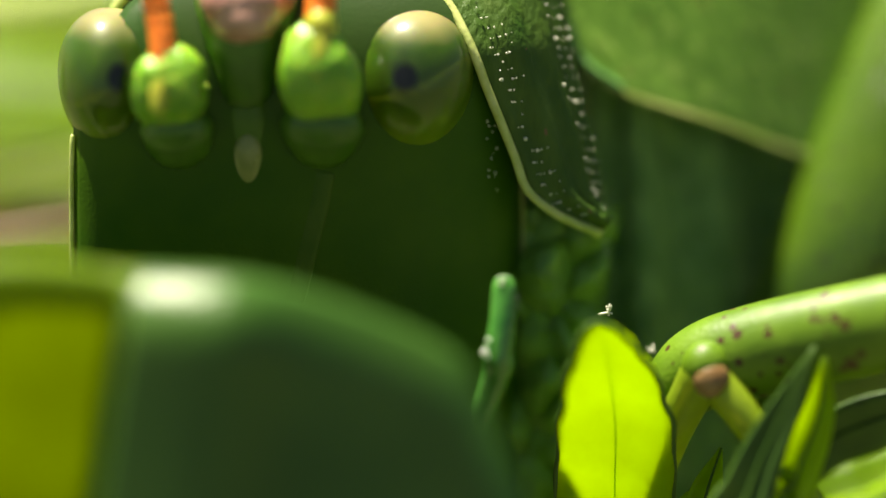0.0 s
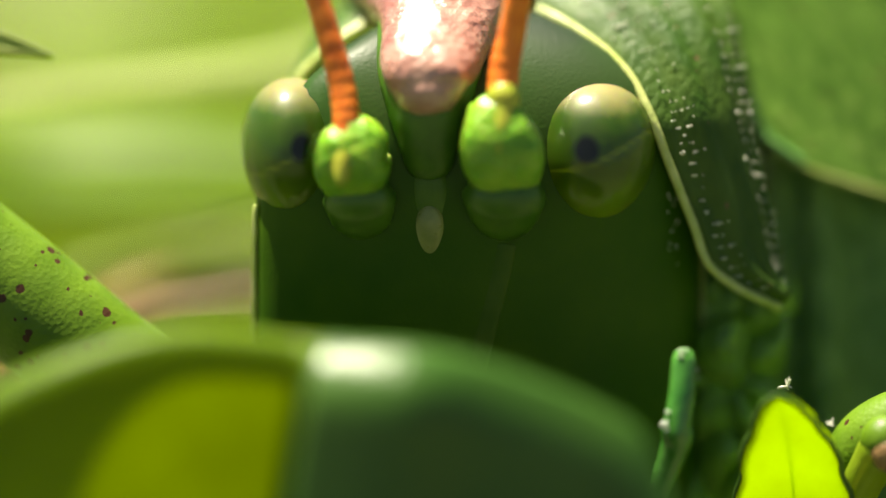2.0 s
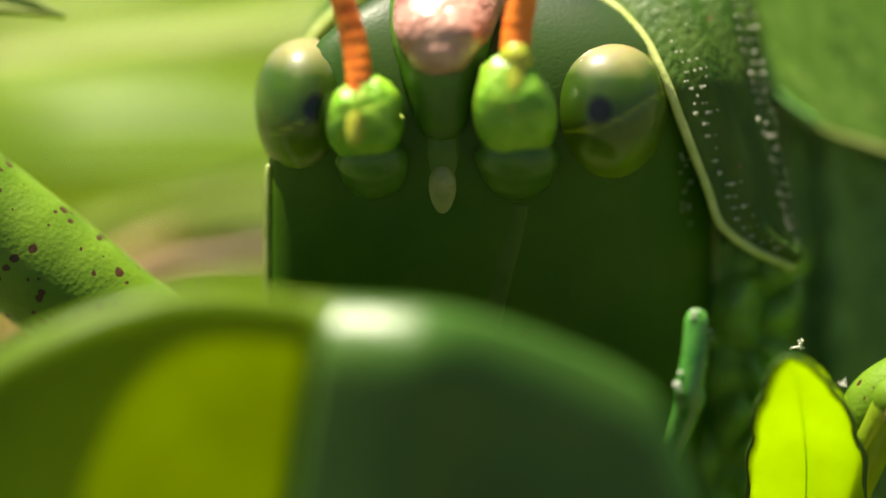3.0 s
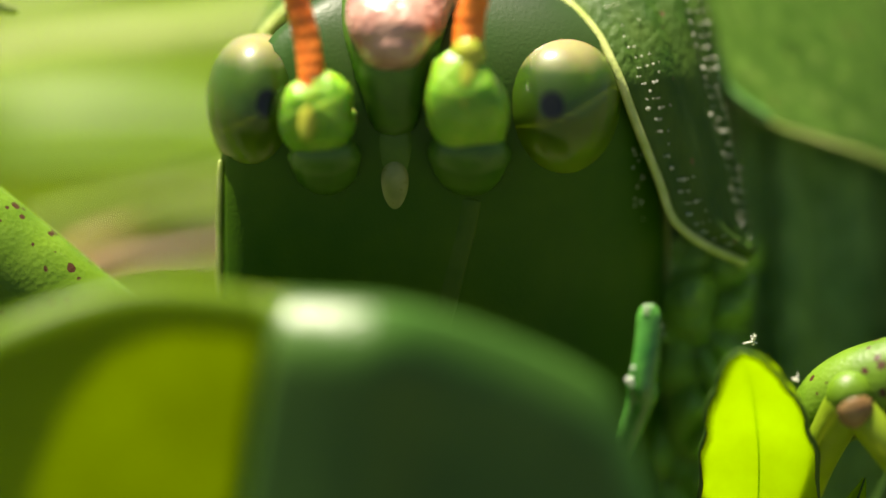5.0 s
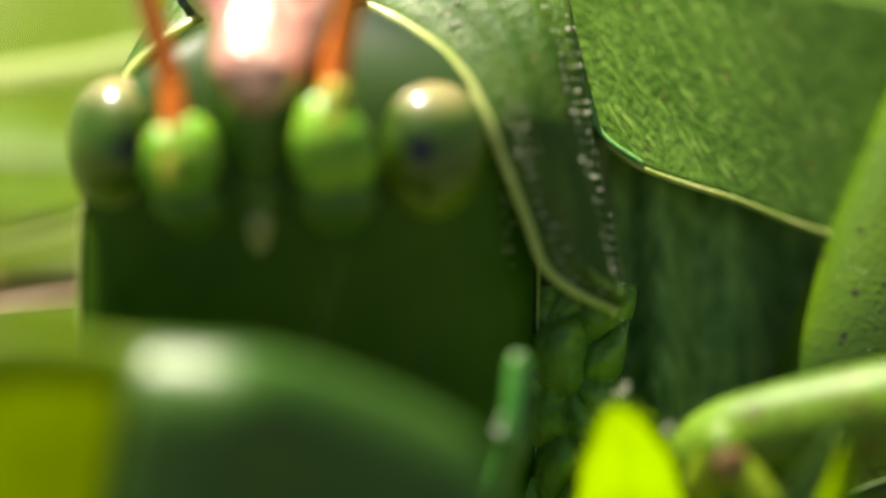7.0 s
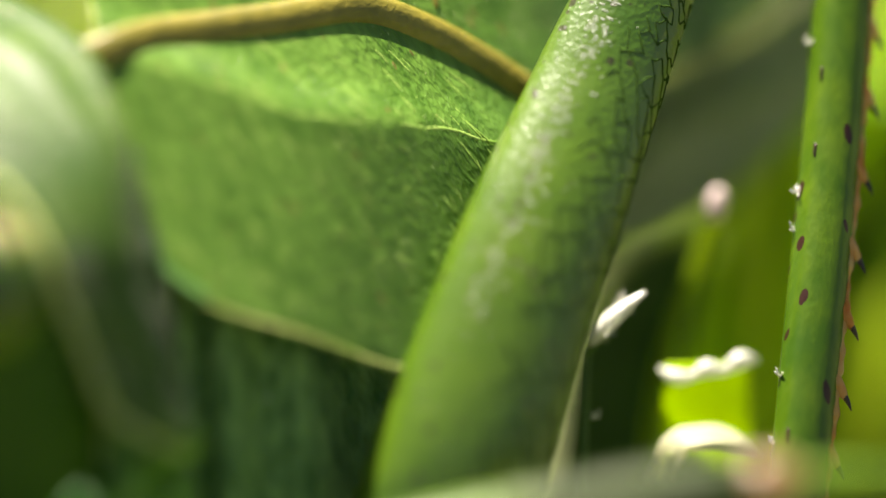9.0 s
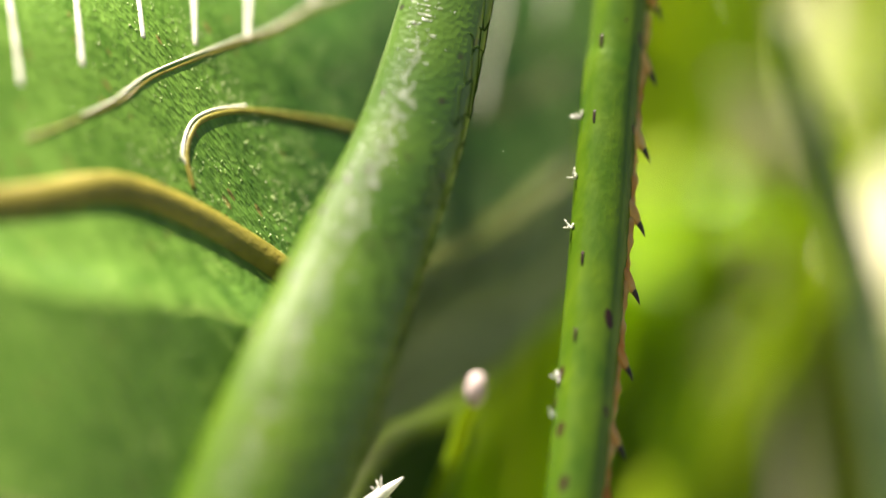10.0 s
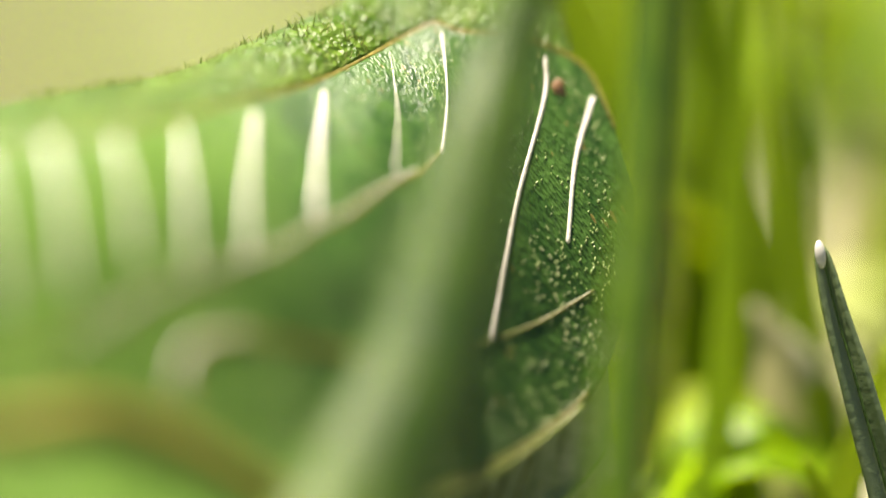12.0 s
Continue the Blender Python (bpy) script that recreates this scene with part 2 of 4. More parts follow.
def spline(points, n):
    """n points on a smooth curve through rows of numbers."""
    p = np.array(points, float)
    k = len(p)
    if k == 2:
        return np.array([p[0] + (p[1] - p[0]) * i / (n - 1) for i in range(n)])
    q = np.vstack([2 * p[0] - p[1], p, 2 * p[-1] - p[-2]])
    out = []
    for i in range(n):
        s = i / (n - 1) * (k - 1)
        j = min(int(s), k - 2)
        f = s - j
        a, b, c, e = q[j:j + 4]
        out.append(0.5 * (2 * b + (c - a) * f + (2 * a - 5 * b + 4 * c - e) * f * f + (3 * b - a - 3 * c + e) * f ** 3))
    return np.array(out)


def tube(rows, n=24, seg=14, flat=1.0, up=(0, 1, 0), profile=None, bm=None):
    """Rows of x, y, z, radius; round ends. flat: thickness along up against the width."""
    bm = bm or bmesh.new()
    c = spline(rows, n)
    rings, faces = [], []
    up = Vector(up)
    for i in range(n):
        p = Vector(c[i][:3])
        t = (Vector(c[min(i + 1, n - 1)][:3]) - Vector(c[max(i - 1, 0)][:3])).normalized()
        side = t.cross(up).normalized()
        nrm = side.cross(t).normalized()
        ring = []
        for k in range(seg):
            a = 2 * math.pi * k / seg
            r = c[i][3] * (profile(a) if profile else 1.0)
            ring.append(bm.verts.new(p + side * math.cos(a) * r + nrm * math.sin(a) * r * flat))
        rings.append(ring)
    for a, b in zip(rings, rings[1:]):
        for k in range(seg):
            faces.append(bm.faces.new((a[k], a[(k + 1) % seg], b[(k + 1) % seg], b[k])))
    for ring, i, j in ((rings[0], 0, 1), (rings[-1], n - 1, n - 2)):
        p, t = Vector(c[i][:3]), (Vector(c[i][:3]) - Vector(c[j][:3])).normalized()
        last = ring
        for s in (0.45, 0.8):
            nxt = [bm.verts.new(p + (v.co - p) * math.cos(s * math.pi / 2) + t * c[i][3] * flat * math.sin(s * math.pi / 2))
                   for v in ring]
            for k in range(seg):
                faces.append(bm.faces.new((last[k], last[(k + 1) % seg], nxt[(k + 1) % seg], nxt[k])))
            last = nxt
        tip = bm.verts.new(p + t * c[i][3] * flat)
        for k in range(seg):
            faces.append(bm.faces.new((last[k], last[(k + 1) % seg], tip)))
    bmesh.ops.recalc_face_normals(bm, faces=faces)
    return bm


def ball(centre, radii, turn=(0, 0, 0), power=2.0, nu=36, nv=24, wobble=0.0, bm=None):
    """A rounded body; power over 2 makes it boxier."""
    bm = bm or bmesh.new()
    m = Euler([radians(a) for a in turn]).to_matrix()
    grid = []
    for j in range(nv + 1):
        th = math.pi * j / nv
        row = []
        for i in range(1 if j in (0, nv) else nu):
            ph = 2 * math.pi * i / nu
            d = Vector((math.sin(th) * math.cos(ph), math.sin(th) * math.sin(ph), math.cos(th)))
            r = (abs(d.x) ** power + abs(d.y) ** power + abs(d.z) ** power) ** (-1 / power)
            if wobble:
                r *= 1 + wobble * noise.noise(d * 2.3 + Vector(centre))
            row.append(bm.verts.new(Vector(centre) + m @ Vector([d[k] * r * radii[k] for k in range(3)])))
        grid.append(row)
    for a, b in zip(grid, grid[1:]):
        for i in range(nu):
            f = [a[i % len(a)], b[i % len(b)], b[(i + 1) % len(b)], a[(i + 1) % len(a)]]
            f = list(dict.fromkeys(f))
            if len(f) > 2:
                bm.faces.new(f)
    return bm


def sheet(surface, nu, nv, thick=0.06, bm=None):
    """A sheet with thickness over surface(u, v), u and v from 0 to 1."""
    bm = bm or bmesh.new()
    p = [[Vector(surface(i / nu, j / nv)) for j in range(nv + 1)] for i in range(nu + 1)]
    sides = []
    for s in (0.5, -0.5):
        vs = []
        for i in range(nu + 1):
            row = []
            for j in range(nv + 1):
                du = p[min(i + 1, nu)][j] - p[max(i - 1, 0)][j]
                dv = p[i][min(j + 1, nv)] - p[i][max(j - 1, 0)]
                nrm = du.cross(dv)
                nrm = nrm.normalized() if nrm.length > 1e-9 else Vector((0, 1, 0))
                row.append(bm.verts.new(p[i][j] + nrm * thick * s))
            vs.append(row)
        sides.append(vs)
    a, b = sides
    for i in range(nu):
        for j in range(nv):
            bm.faces.new((a[i][j], a[i + 1][j], a[i + 1][j + 1], a[i][j + 1]))
            bm.faces.new((b[i][j], b[i][j + 1], b[i + 1][j + 1], b[i + 1][j]))
    edge = ([(i, 0) for i in range(nu)] + [(nu, j) for j in range(nv)] + [(i, nv) for i in range(nu, 0, -1)]
            + [(0, j) for j in range(nv, 0, -1)])
    for (i, j), (k, l) in zip(edge, edge[1:] + edge[:1]):
        bm.faces.new((a[i][j], b[i][j], b[k][l], a[k][l]))
    return bm


def blade(rows, facing=(0, -1, 0), fold=0.25, n=20, thick=0.05, bm=None, across=6):
    """A leaf blade along rows of x, y, z, half-width, with a keel folded by fold."""
    c = spline(rows, n + 1)
    facing = Vector(facing)

    def surface(u, v):
        i = round(u * n)
        t = Vector(c[min(i + 1, n)][:3]) - Vector(c[max(i - 1, 0)][:3])
        side = t.normalized().cross(facing).normalized()
        nrm = side.cross(t.normalized())
        w = max(c[i][3], 0.01)
        s = 2 * v - 1
        return Vector(c[i][:3]) + side * s * w - nrm * fold * w * (1 - abs(s) ** 1.5)
    return sheet(surface, n, across, thick, bm)


def finish(name, bm, mat, at):
    me = bpy.data.meshes.new(name)
    for v in bm.verts:
        v.co = BASE @ (v.co * MM) - at
    for f in bm.faces:
        f.smooth = True
    bm.normal_update()
    bm.to_mesh(me)
    bm.free()
    me.materials.append(mat)
    return new(name, me)


def thing(name, at, label, category, group=""):
    """An Empty at its base (in the insect's frame) that parents its parts."""
    ob = new(name)
    ob.empty_display_size = 0.002
    ob.location = place(at)
    return tagged(ob, label, category, group)


def part(name, bm, mat, parent, label=""):
    top = parent
    while top.parent:
        top = top.parent
    ob = finish(name, bm, mat, top.location)
    ob.parent = parent
    return tagged(ob, label)


def single(name, bm, mat, at, label, category, group="", kind=""):
    at = place(at)
    ob = finish(name, bm, mat, at)
    ob.location = at
    return tagged(ob, label, category, group, kind)


def curve_of(points):
    """A smooth function of x through points (x, value), for outlines."""
    c = spline(points, 80)
    return lambda x: float(np.interp(x, c[:, 0], c[:, 1]))


# ---- ground ----
def ground():
    bm = bmesh.new()
    size, n = 60.0, 40
    edges = [math.copysign(abs(t) ** 4, t) * size for t in np.linspace(-1, 1, n + 1)]
    grid = []
    for x in edges:
        row = []
        for y in edges:
            h = 0.004 * noise.noise(Vector((x * 9, y * 9, 0))) if max(abs(x), abs(y)) < 3 else 0
            row.append(bm.verts.new((x, y + 0.05, h - 0.002)))
        grid.append(row)
    for i in range(n):
        for j in range(n):
            bm.faces.new((grid[i][j], grid[i + 1][j], grid[i + 1][j + 1], grid[i][j + 1]))
    me = bpy.data.meshes.new("ground")
    bm.to_mesh(me)
    bm.free()
    me.materials.append(SOIL)
    tagged(new("ground", me), "bare brownish soil under short grass", "ground", kind="structure")


ground()

def bristle_clump(x, y, z, n, size, parent, seed):
    rng = random.Random(seed)
    bm = bmesh.new()
    for k in range(n):
        d = Vector((rng.uniform(-1, 0.5), rng.uniform(-0.7, 0.4), rng.uniform(-0.3, 1))).normalized() * size * rng.uniform(0.4, 1)
        tube([(x, y, z, 0.022), (x + d.x * 0.6, y + d.y * 0.6, z + d.z * 0.5, 0.018), (x + d.x, y + d.y, z + d.z, 0.006)], 5, 5, bm=bm)
        ball((x + d.x * 0.8, y + d.y * 0.8, z + d.z * 0.8), (0.02, 0.02, 0.02), nu=6, nv=4, bm=bm)
    part("bristle_clump", bm, HAIR, parent, "tiny pale bristles")


# ---- the bush-cricket ----
cricket = thing("bush_cricket", (5, 6, -14), "green bush-cricket with orange antennae sitting in grass", "insect")


def head():
    bm = ball((-2.78, 2.75, -1.0), (4.36, 2.85, 8.2), power=10.0, nu=88, nv=60)
    for v in bm.verts:
        # the crown rounds off to a dome, the cheeks bow back and the face slopes away below
        if v.co.z > 1.5:
            q = min((v.co.z - 1.5) / 5.7, 0.999)
            f = math.sqrt(1 - q ** 2.2)
            v.co.x = -2.78 + (v.co.x + 2.78) * (0.12 + 0.88 * f)
            v.co.y += 1.5 * q ** 3.2
            v.co.z = 1.5 + 4.35 * q
        v.co.x = -2.78 + (v.co.x + 2.78) * (1 - 0.20 * max(0.0, v.co.y - 0.3)) * (0.905 if v.co.x < -2.78 else 0.99)
        v.co.y += 0.10 * min(0.0, v.co.x + 3.5) + 0.3 * max(0.0, v.co.x + 0.1)
        v.co.y += 0.03 * (v.co.x + 3.3) ** 2 + 0.17 * max(0.0, 4.2 - v.co.z) - 0.36
    skin = BVHTree.FromBMesh(bm)
    rng = random.Random(9)
    # granules on the head's edges, with glints put into their white colour
    dots = bmesh.new()
    for k in range(60):
        z = rng.uniform(-0.6, 1.9) if k < 34 else rng.uniform(1.0, 4.0)
        for j in range(60):
            x = (-7.3 + 0.015 * j) if k < 34 else 0.93 - 0.06 * (z - 1) + rng.uniform(-0.1, 0.08)
            hit = skin.ray_cast(Vector((x, -20, z)), Vector((0, 1, 0)))[0]
            if hit:
                r = rng.uniform(0.012, 0.03)
                ball(hit + Vector((0, -0.01, 0)), (r, r, r), nu=6, nv=4, bm=dots)
                break
    # rim light along both cheeks, added as thin pale tubes
    cheek = bmesh.new()
    for side, z0, z1 in ((-1, 2.0, -3.4), (1, 1.5, -2.6)):
        rows = []
        for z in np.linspace(z0, z1, 14):
            for j in range(140):
                hit = skin.ray_cast(Vector((-2.78 + side * (5.2 - 0.015 * j), -20, z)), Vector((0, 1, 0)))[0]
                if hit:
                    rows.append((hit.x + side * 0.02, hit.y - 0.06, hit.z, 0.045 if side < 0 else 0.024))
                    break
        tube(rows, 40, 8, bm=cheek)
    rows = []
    for x, z in ((-2.12, 1.35), (-2.2, 0.9), (-2.35, 0.3), (-2.5, -0.3), (-2.65, -0.9)):
        hit = skin.ray_cast(Vector((x, -20, z)), Vector((0, 1, 0)))[0]
        rows.append((x, hit.y + 0.02, z, 0.2))
    streak = tube(rows, 20, 12, 0.22)
    ob = part("head", bm, SKIN, cricket, "dark green smooth face")
    part("cheek_streak", streak, STREAK, ob, "faint brownish streak down the face")
    part("cheek_edge", cheek, BRIGHT_RIM, ob, "rim light on the cheek, put in as a pale line")
    tagged(part("granule", dots, HAIR, ob, "tiny granules, their glints put into a white colour"), kind="stuff")
    # plate between the antennae
    part("face_plate", ball((-3.48, 0.24, 1.98), (0.46, 0.34, 1.02), (14, 0, 0), 2.8, 28, 20), FACE_PALE, ob, "pale green plate below the crown")
    bm = ball((-3.47, 0.06, 1.56), (0.27, 0.16, 0.52), (16, 0, 0), 2.0, 28, 20)
    for v in bm.verts:  # teardrop, pointed below
        k = (v.co.z - 1.56) / 0.52
        v.co.x = -3.47 + (v.co.x + 3.47) * (1.0 + 0.22 * k)
    part("ocellus", bm, OCELLUS, ob, "pale teardrop simple eye")
    # crown lobe hanging between the antennae
    bm = tube([(-3.4, 3.4, 6.9, 2.1), (-3.36, 1.8, 6.2, 1.7), (-3.32, 0.7, 5.5, 1.22), (-3.40, 0.0, 4.95, 0.98), (-3.5, -0.62, 4.4, 0.86), (-3.52, -0.8, 4.0, 0.62)],
              36, 32, 0.62)
    for v in bm.verts:  # pitted, uneven skin
        v.co += Vector((0.3, -1, 0.5)) * 0.07 * noise.noise(v.co * 2.6)
    part("crown", bm, PINK, ob, "shiny pinkish brown crown lobe")
    bm = tube([(-3.3, 1.4, 5.6, 1.2), (-3.44, 0.3, 5.0, 1.02), (-3.5, -0.22, 4.4, 0.92), (-3.5, -0.36, 3.8, 0.76), (-3.49, -0.32, 3.2, 0.56), (-3.48, -0.2, 2.75, 0.44)], 28, 28, 0.6)
    part("crown_base", bm, SOCKET, ob, "green wedge below the crown")


def eye(centre, radii, mat, turn):
    bm = ball(centre, radii, turn, 2.15, 56, 40)
    for v in bm.verts:  # egg-shaped, broad above
        k = (v.co.z - centre[2]) / radii[2]
        v.co.x = centre[0] + (v.co.x - centre[0]) * (1.0 + 0.09 * k - 0.05 * k * k)
    part("eye", bm, mat, cricket, "olive compound eye, sunlit cream top in its colour, with a black pupil")


head()
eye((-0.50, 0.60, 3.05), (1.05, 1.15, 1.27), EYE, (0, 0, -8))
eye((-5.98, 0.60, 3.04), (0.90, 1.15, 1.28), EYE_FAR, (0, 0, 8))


def antenna(socket, base, ring, whip):
    ob = part("antenna_base", tube(base, 22, 28, 0.8, profile=lambda a: (abs(math.cos(a)) ** 3 + abs(math.sin(a)) ** 3) ** (-1 / 3)), SCAPE, cricket, "bright green bumpy antenna base")
    part("socket", tube(socket, 12, 20, 0.7), SOCKET, ob)
    part("ring", tube(ring, 10, 16), PEDICEL, ob, "yellow ring")
    rows = spline(whip, 70)
    for i in range(70):
        rows[i][3] *= 1.0 + (0.012 if i % 4 < 2 else -0.010)
    part("whip", tube(rows, 140, 16), ORANGE, ob, "orange ringed antenna whip")


antenna([(-2.15, -0.05, 1.86, 0.62), (-2.13, -0.42, 2.2, 0.76)],
        [(-2.05, -0.45, 2.5, 0.58), (-2.14, -0.66, 2.85, 0.74), (-2.24, -0.80, 3.25, 0.70), (-2.30, -0.86, 3.58, 0.56)],
        [(-2.22, -1.22, 3.05, 0.13), (-2.18, -1.10, 3.4, 0.25), (-2.16, -1.00, 3.75, 0.29), (-2.15, -1.00, 3.98, 0.31)],
        [(-2.17, -1.00, 3.85, 0.27), (-2.13, -0.95, 4.5, 0.27), (-1.95, -1.15, 5.4, 0.24), (-1.72, -1.9, 7, 0.22), (-1.9, -3.6, 10, 0.18),
         (-4.5, -6.5, 16, 0.13), (-10, -9, 24, 0.08)])
antenna([(-4.68, -0.05, 1.80, 0.56), (-4.70, -0.45, 2.12, 0.66)],
        [(-4.84, -0.45, 2.42, 0.54), (-4.84, -0.66, 2.68, 0.68), (-4.80, -0.78, 2.98, 0.67), (-4.72, -0.84, 3.16, 0.58)],
        [(-5.0, -1.22, 2.45, 0.12), (-4.98, -1.12, 2.78, 0.22), (-4.95, -1.02, 3.05, 0.25), (-4.92, -1.02, 3.2, 0.26)],
        [(-4.92, -1.02, 3.1, 0.24), (-4.93, -1.00, 3.6, 0.24), (-5.03, -0.95, 4.2, 0.24), (-5.25, -1.00, 5, 0.22), (-5.7, -1.10, 6.4, 0.2),
         (-7, -1.25, 10, 0.17), (-10.5, -2.40, 16, 0.12), (-18, -2.60, 26, 0.07)])

# palp
palp = part("palp", tube([(1.08, -0.55, -0.68, 0.23), (1.05, -0.6, -1.3, 0.25), (0.95, -0.6, -2.0, 0.27)], 16, 16), PALP, cricket,
            "green finger-like mouth palp")
part("palp_joint", tube([(1.0, -0.55, -2.0, 0.29), (0.85, -0.4, -2.5, 0.24), (0.55, -0.2, -3.4, 0.2), (0.2, 0.2, -4.6, 0.2)], 16, 14), PALP, palp)


# shiny beads added where the sun glints
def glint_beads(points, parent):
    bm = bmesh.new()
    for x, y, z, r in points:
        ball((x, y, z), (r, r, r), nu=10, nv=8, bm=bm)
    part("droplet", bm, GLINT_BEAD, parent, "tiny shiny beads added for sun glints")


glint_beads([(1.02, -0.72, -0.52, 0.05), (1.12, -0.72, -0.50, 0.035), (0.80, -0.80, -1.60, 0.045), (0.74, -0.80, -1.82, 0.075), (0.78, -0.82, -1.9, 0.05),
          (1.32, -0.6, -0.85, 0.03), (1.34, -0.58, -1.0, 0.025)], palp)
# a few white bristles added for glints on the palp
bristle_clump(1.02, -0.75, -0.62, 5, 0.10, palp, 52)


def pronotum():
    front = [(2.76, 1.3, 0.26, 0), (1.62, 0.95, 0.85, 0), (1.17, 0.75, 1.85, 0), (0.73, 0.55, 2.9, 0), (0.46, 0.45, 3.6, 0), (-0.04, 0.72, 4.5, 0),
             (-0.85, 1.15, 5.18, 0), (-1.76, 1.7, 5.66, 0), (-2.9, 2.1, 5.92, 0), (-4.2, 1.9, 5.62, 0), (-5.3, 1.5, 4.95, 0), (-6.0, 1.4, 4.2, 0), (-6.4, 1.6, 3.2, 0)]
    back = [(2.86, 1.45, 0.42, 0), (2.82, 1.5, 0.95, 0), (2.66, 1.45, 1.9, 0), (2.40, 1.4, 3.0, 0), (2.22, 1.4, 3.9, 0), (2.02, 1.5, 5.0, 0), (1.76, 2.0, 6.2, 0),
            (0.9, 3.2, 7.6, 0), (-1.4, 5.2, 8.7, 0), (-3.6, 5.6, 8.2, 0), (-4.6, 5.0, 6.6, 0), (-5.4, 4.5, 5.2, 0), (-6.0, 4.0, 3.9, 0)]
    a, b = spline(front, 61), spline(back, 61)

    def surface(u, v):
        i = round(u * 60)
        p, q = Vector(a[i][:3]), Vector(b[i][:3])
        v *= 1.22
        m = p.lerp(q, min(v, 1.0)) + max(v - 1.0, 0.0) * Vector((0.2, 9.0, -1.0))
        bulge = max(math.sin(math.pi * min(v, 1.0)), 0) * 0.35 + (0.05 * math.sin(v * 21) if v < 1 else 0)
        out = Vector((0.5, -0.6, 0.4)) if i < 30 else Vector((0, -0.3, 0.9))
        return m + out * bulge
    ob = part("pronotum", sheet(surface, 60, 30, 0.12), PRONOTUM, cricket, "green collar shield with pale rim and dots")
    part("rim", tube([(p[0] + 0.03, p[1] - 0.14, p[2] + 0.03, 0.085) for p in a[::3]], 80, 10), BRIGHT_RIM, ob, "pale yellow-green raised rim")
    part("rim", tube([(*p[:3], 0.085) for p in [*a[:1], *b[:8:2]]], 16, 10), BRIGHT_RIM, ob)
    # rows of granules along the rim and the hind edge, white for their glints
    rng = random.Random(5)
    bm = bmesh.new()
    for k in range(420):
        i = rng.randrange(2, 44)
        v = rng.choice((0.10, 0.13, 0.17, 0.22, 0.60, 0.66, 0.70, 0.74, 0.78)) + rng.gauss(0, 0.018)
        if i > 26 and rng.random() < 0.5:
            v = rng.uniform(0.05, 0.4)
        p = Vector(surface(i / 60, v)) + Vector((0.06, -0.09, 0.05))
        r = rng.uniform(0.010, 0.023) + (0.018 if rng.random() < 0.07 else 0)
        ball(p, (r, r, r), nu=6, nv=4, bm=bm)
    tagged(part("granule", bm, HAIR, ob, "tiny granules, their glints put into a white colour"), kind="stuff")


pronotum()
# highlight at the collar's tip, added as beads
glint_beads([(2.86, 1.45, 0.42, 0.05), (2.90, 1.5, 0.56, 0.06), (2.92, 1.55, 0.72, 0.035), (2.80, 1.45, 0.32, 0.03), (2.93, 1.6, 0.12, 0.03), (2.95, 1.6, -0.05, 0.025)], cricket)


def neck():
    def surface(u, v):
        x = 1.0 + 2.05 * u
        z = 0.75 - 7.5 * v
        d = noise.voronoi(Vector((x * 1.25, z * 1.0, 3.0)))[0]
        lump = 0.55 * min(1.0, (d[1] - d[0]) * 1.6) ** 0.6
        return (x + 0.12 * math.sin(z * 2.1), 2.3 - lump - 0.5 * math.sin(math.pi * u) + 0.10 * abs(z), z)
    part("neck", sheet(surface, 30, 90, 0.1), NECK, cricket, "green folded neck skin")
    part("body", ball((3.0, 9.8, -1.5), (4.6, 4.6, 6.0), (0, 0, 0), 2.3, 48, 32), THORAX, cricket, "dark green thorax")


neck()


def thorax_side():
    top = [(2.3, 4.4, 6.0), (3.2, 4.0, 4.0), (5.0, 4.6, 3.3), (7.5, 5.6, 3.0)]
    low = [(2.3, 3.2, -5.5), (3.6, 3.4, -5.5), (5.6, 4.4, -5.5), (8.0, 6.0, -5.5)]
    a, b = spline(top, 41), spline(low, 41)

    def surface(u, v):
        i = round(u * 40)
        p = Vector(a[i]).lerp(Vector(b[i]), v)
        p.y += 0.18 * math.sin(u * 26 + v * 1.5) - 0.5 * math.sin(math.pi * u)
        return p
    part("thorax_side", sheet(surface, 40, 20, 0.1), THORAX, cricket, "dark grooved side plates")


thorax_side()

# the wing lies on a slanting surface behind the collar
WING_LOW = curve_of([(1.2, 8.6), (1.55, 6.8), (1.8, 5.55), (2.08, 4.45), (2.5, 3.5), (3.12, 2.93), (4.0, 2.6), (4.97, 2.32), (6.72, 1.74), (7.2, 2.2), (7.9, 3.4), (8.9, 4.6), (9.9, 5.5),
                     (11, 6.4), (12.26, 7.31), (13.42, 7.92), (14.61, 8.70), (15.53, 9.6), (16.2, 11.2), (16.5, 13.0)])
WING_TOP = curve_of([(1.2, 11.6), (2.5, 12.3), (4.43, 12.97), (6.06, 13.20), (8.61, 14.11), (10.16, 14.71), (12.32, 16.0), (13.53, 16.13),
                     (14.92, 15.95), (15.9, 15.3), (16.5, 13.2)])
CREASE = curve_of([(0, 8.0), (2.14, 7.08), (3.95, 6.52), (5.0, 6.16), (6.9, 6.06), (8.4, 5.82), (10, 5.3), (17, 3.0)])


MAIN_VEIN = curve_of([(0.9, 7.0), (2.15, 7.5), (3.36, 7.72), (4.68, 7.93), (6.02, 8.16), (7.27, 7.8), (8.31, 7.27), (9.05, 6.8), (10.0, 6.0), (11.5, 5.5), (17, 5.0)])


WING_DEEP = curve_of([(1.2, 3.23), (2.5, 3.57), (4, 3.98), (6, 4.69), (8, 5.8), (10, 6.95), (11, 7.65), (12, 8.75), (13, 9.6), (14, 10.25), (15, 10.65), (16, 10.9), (16.5, 11.0)])


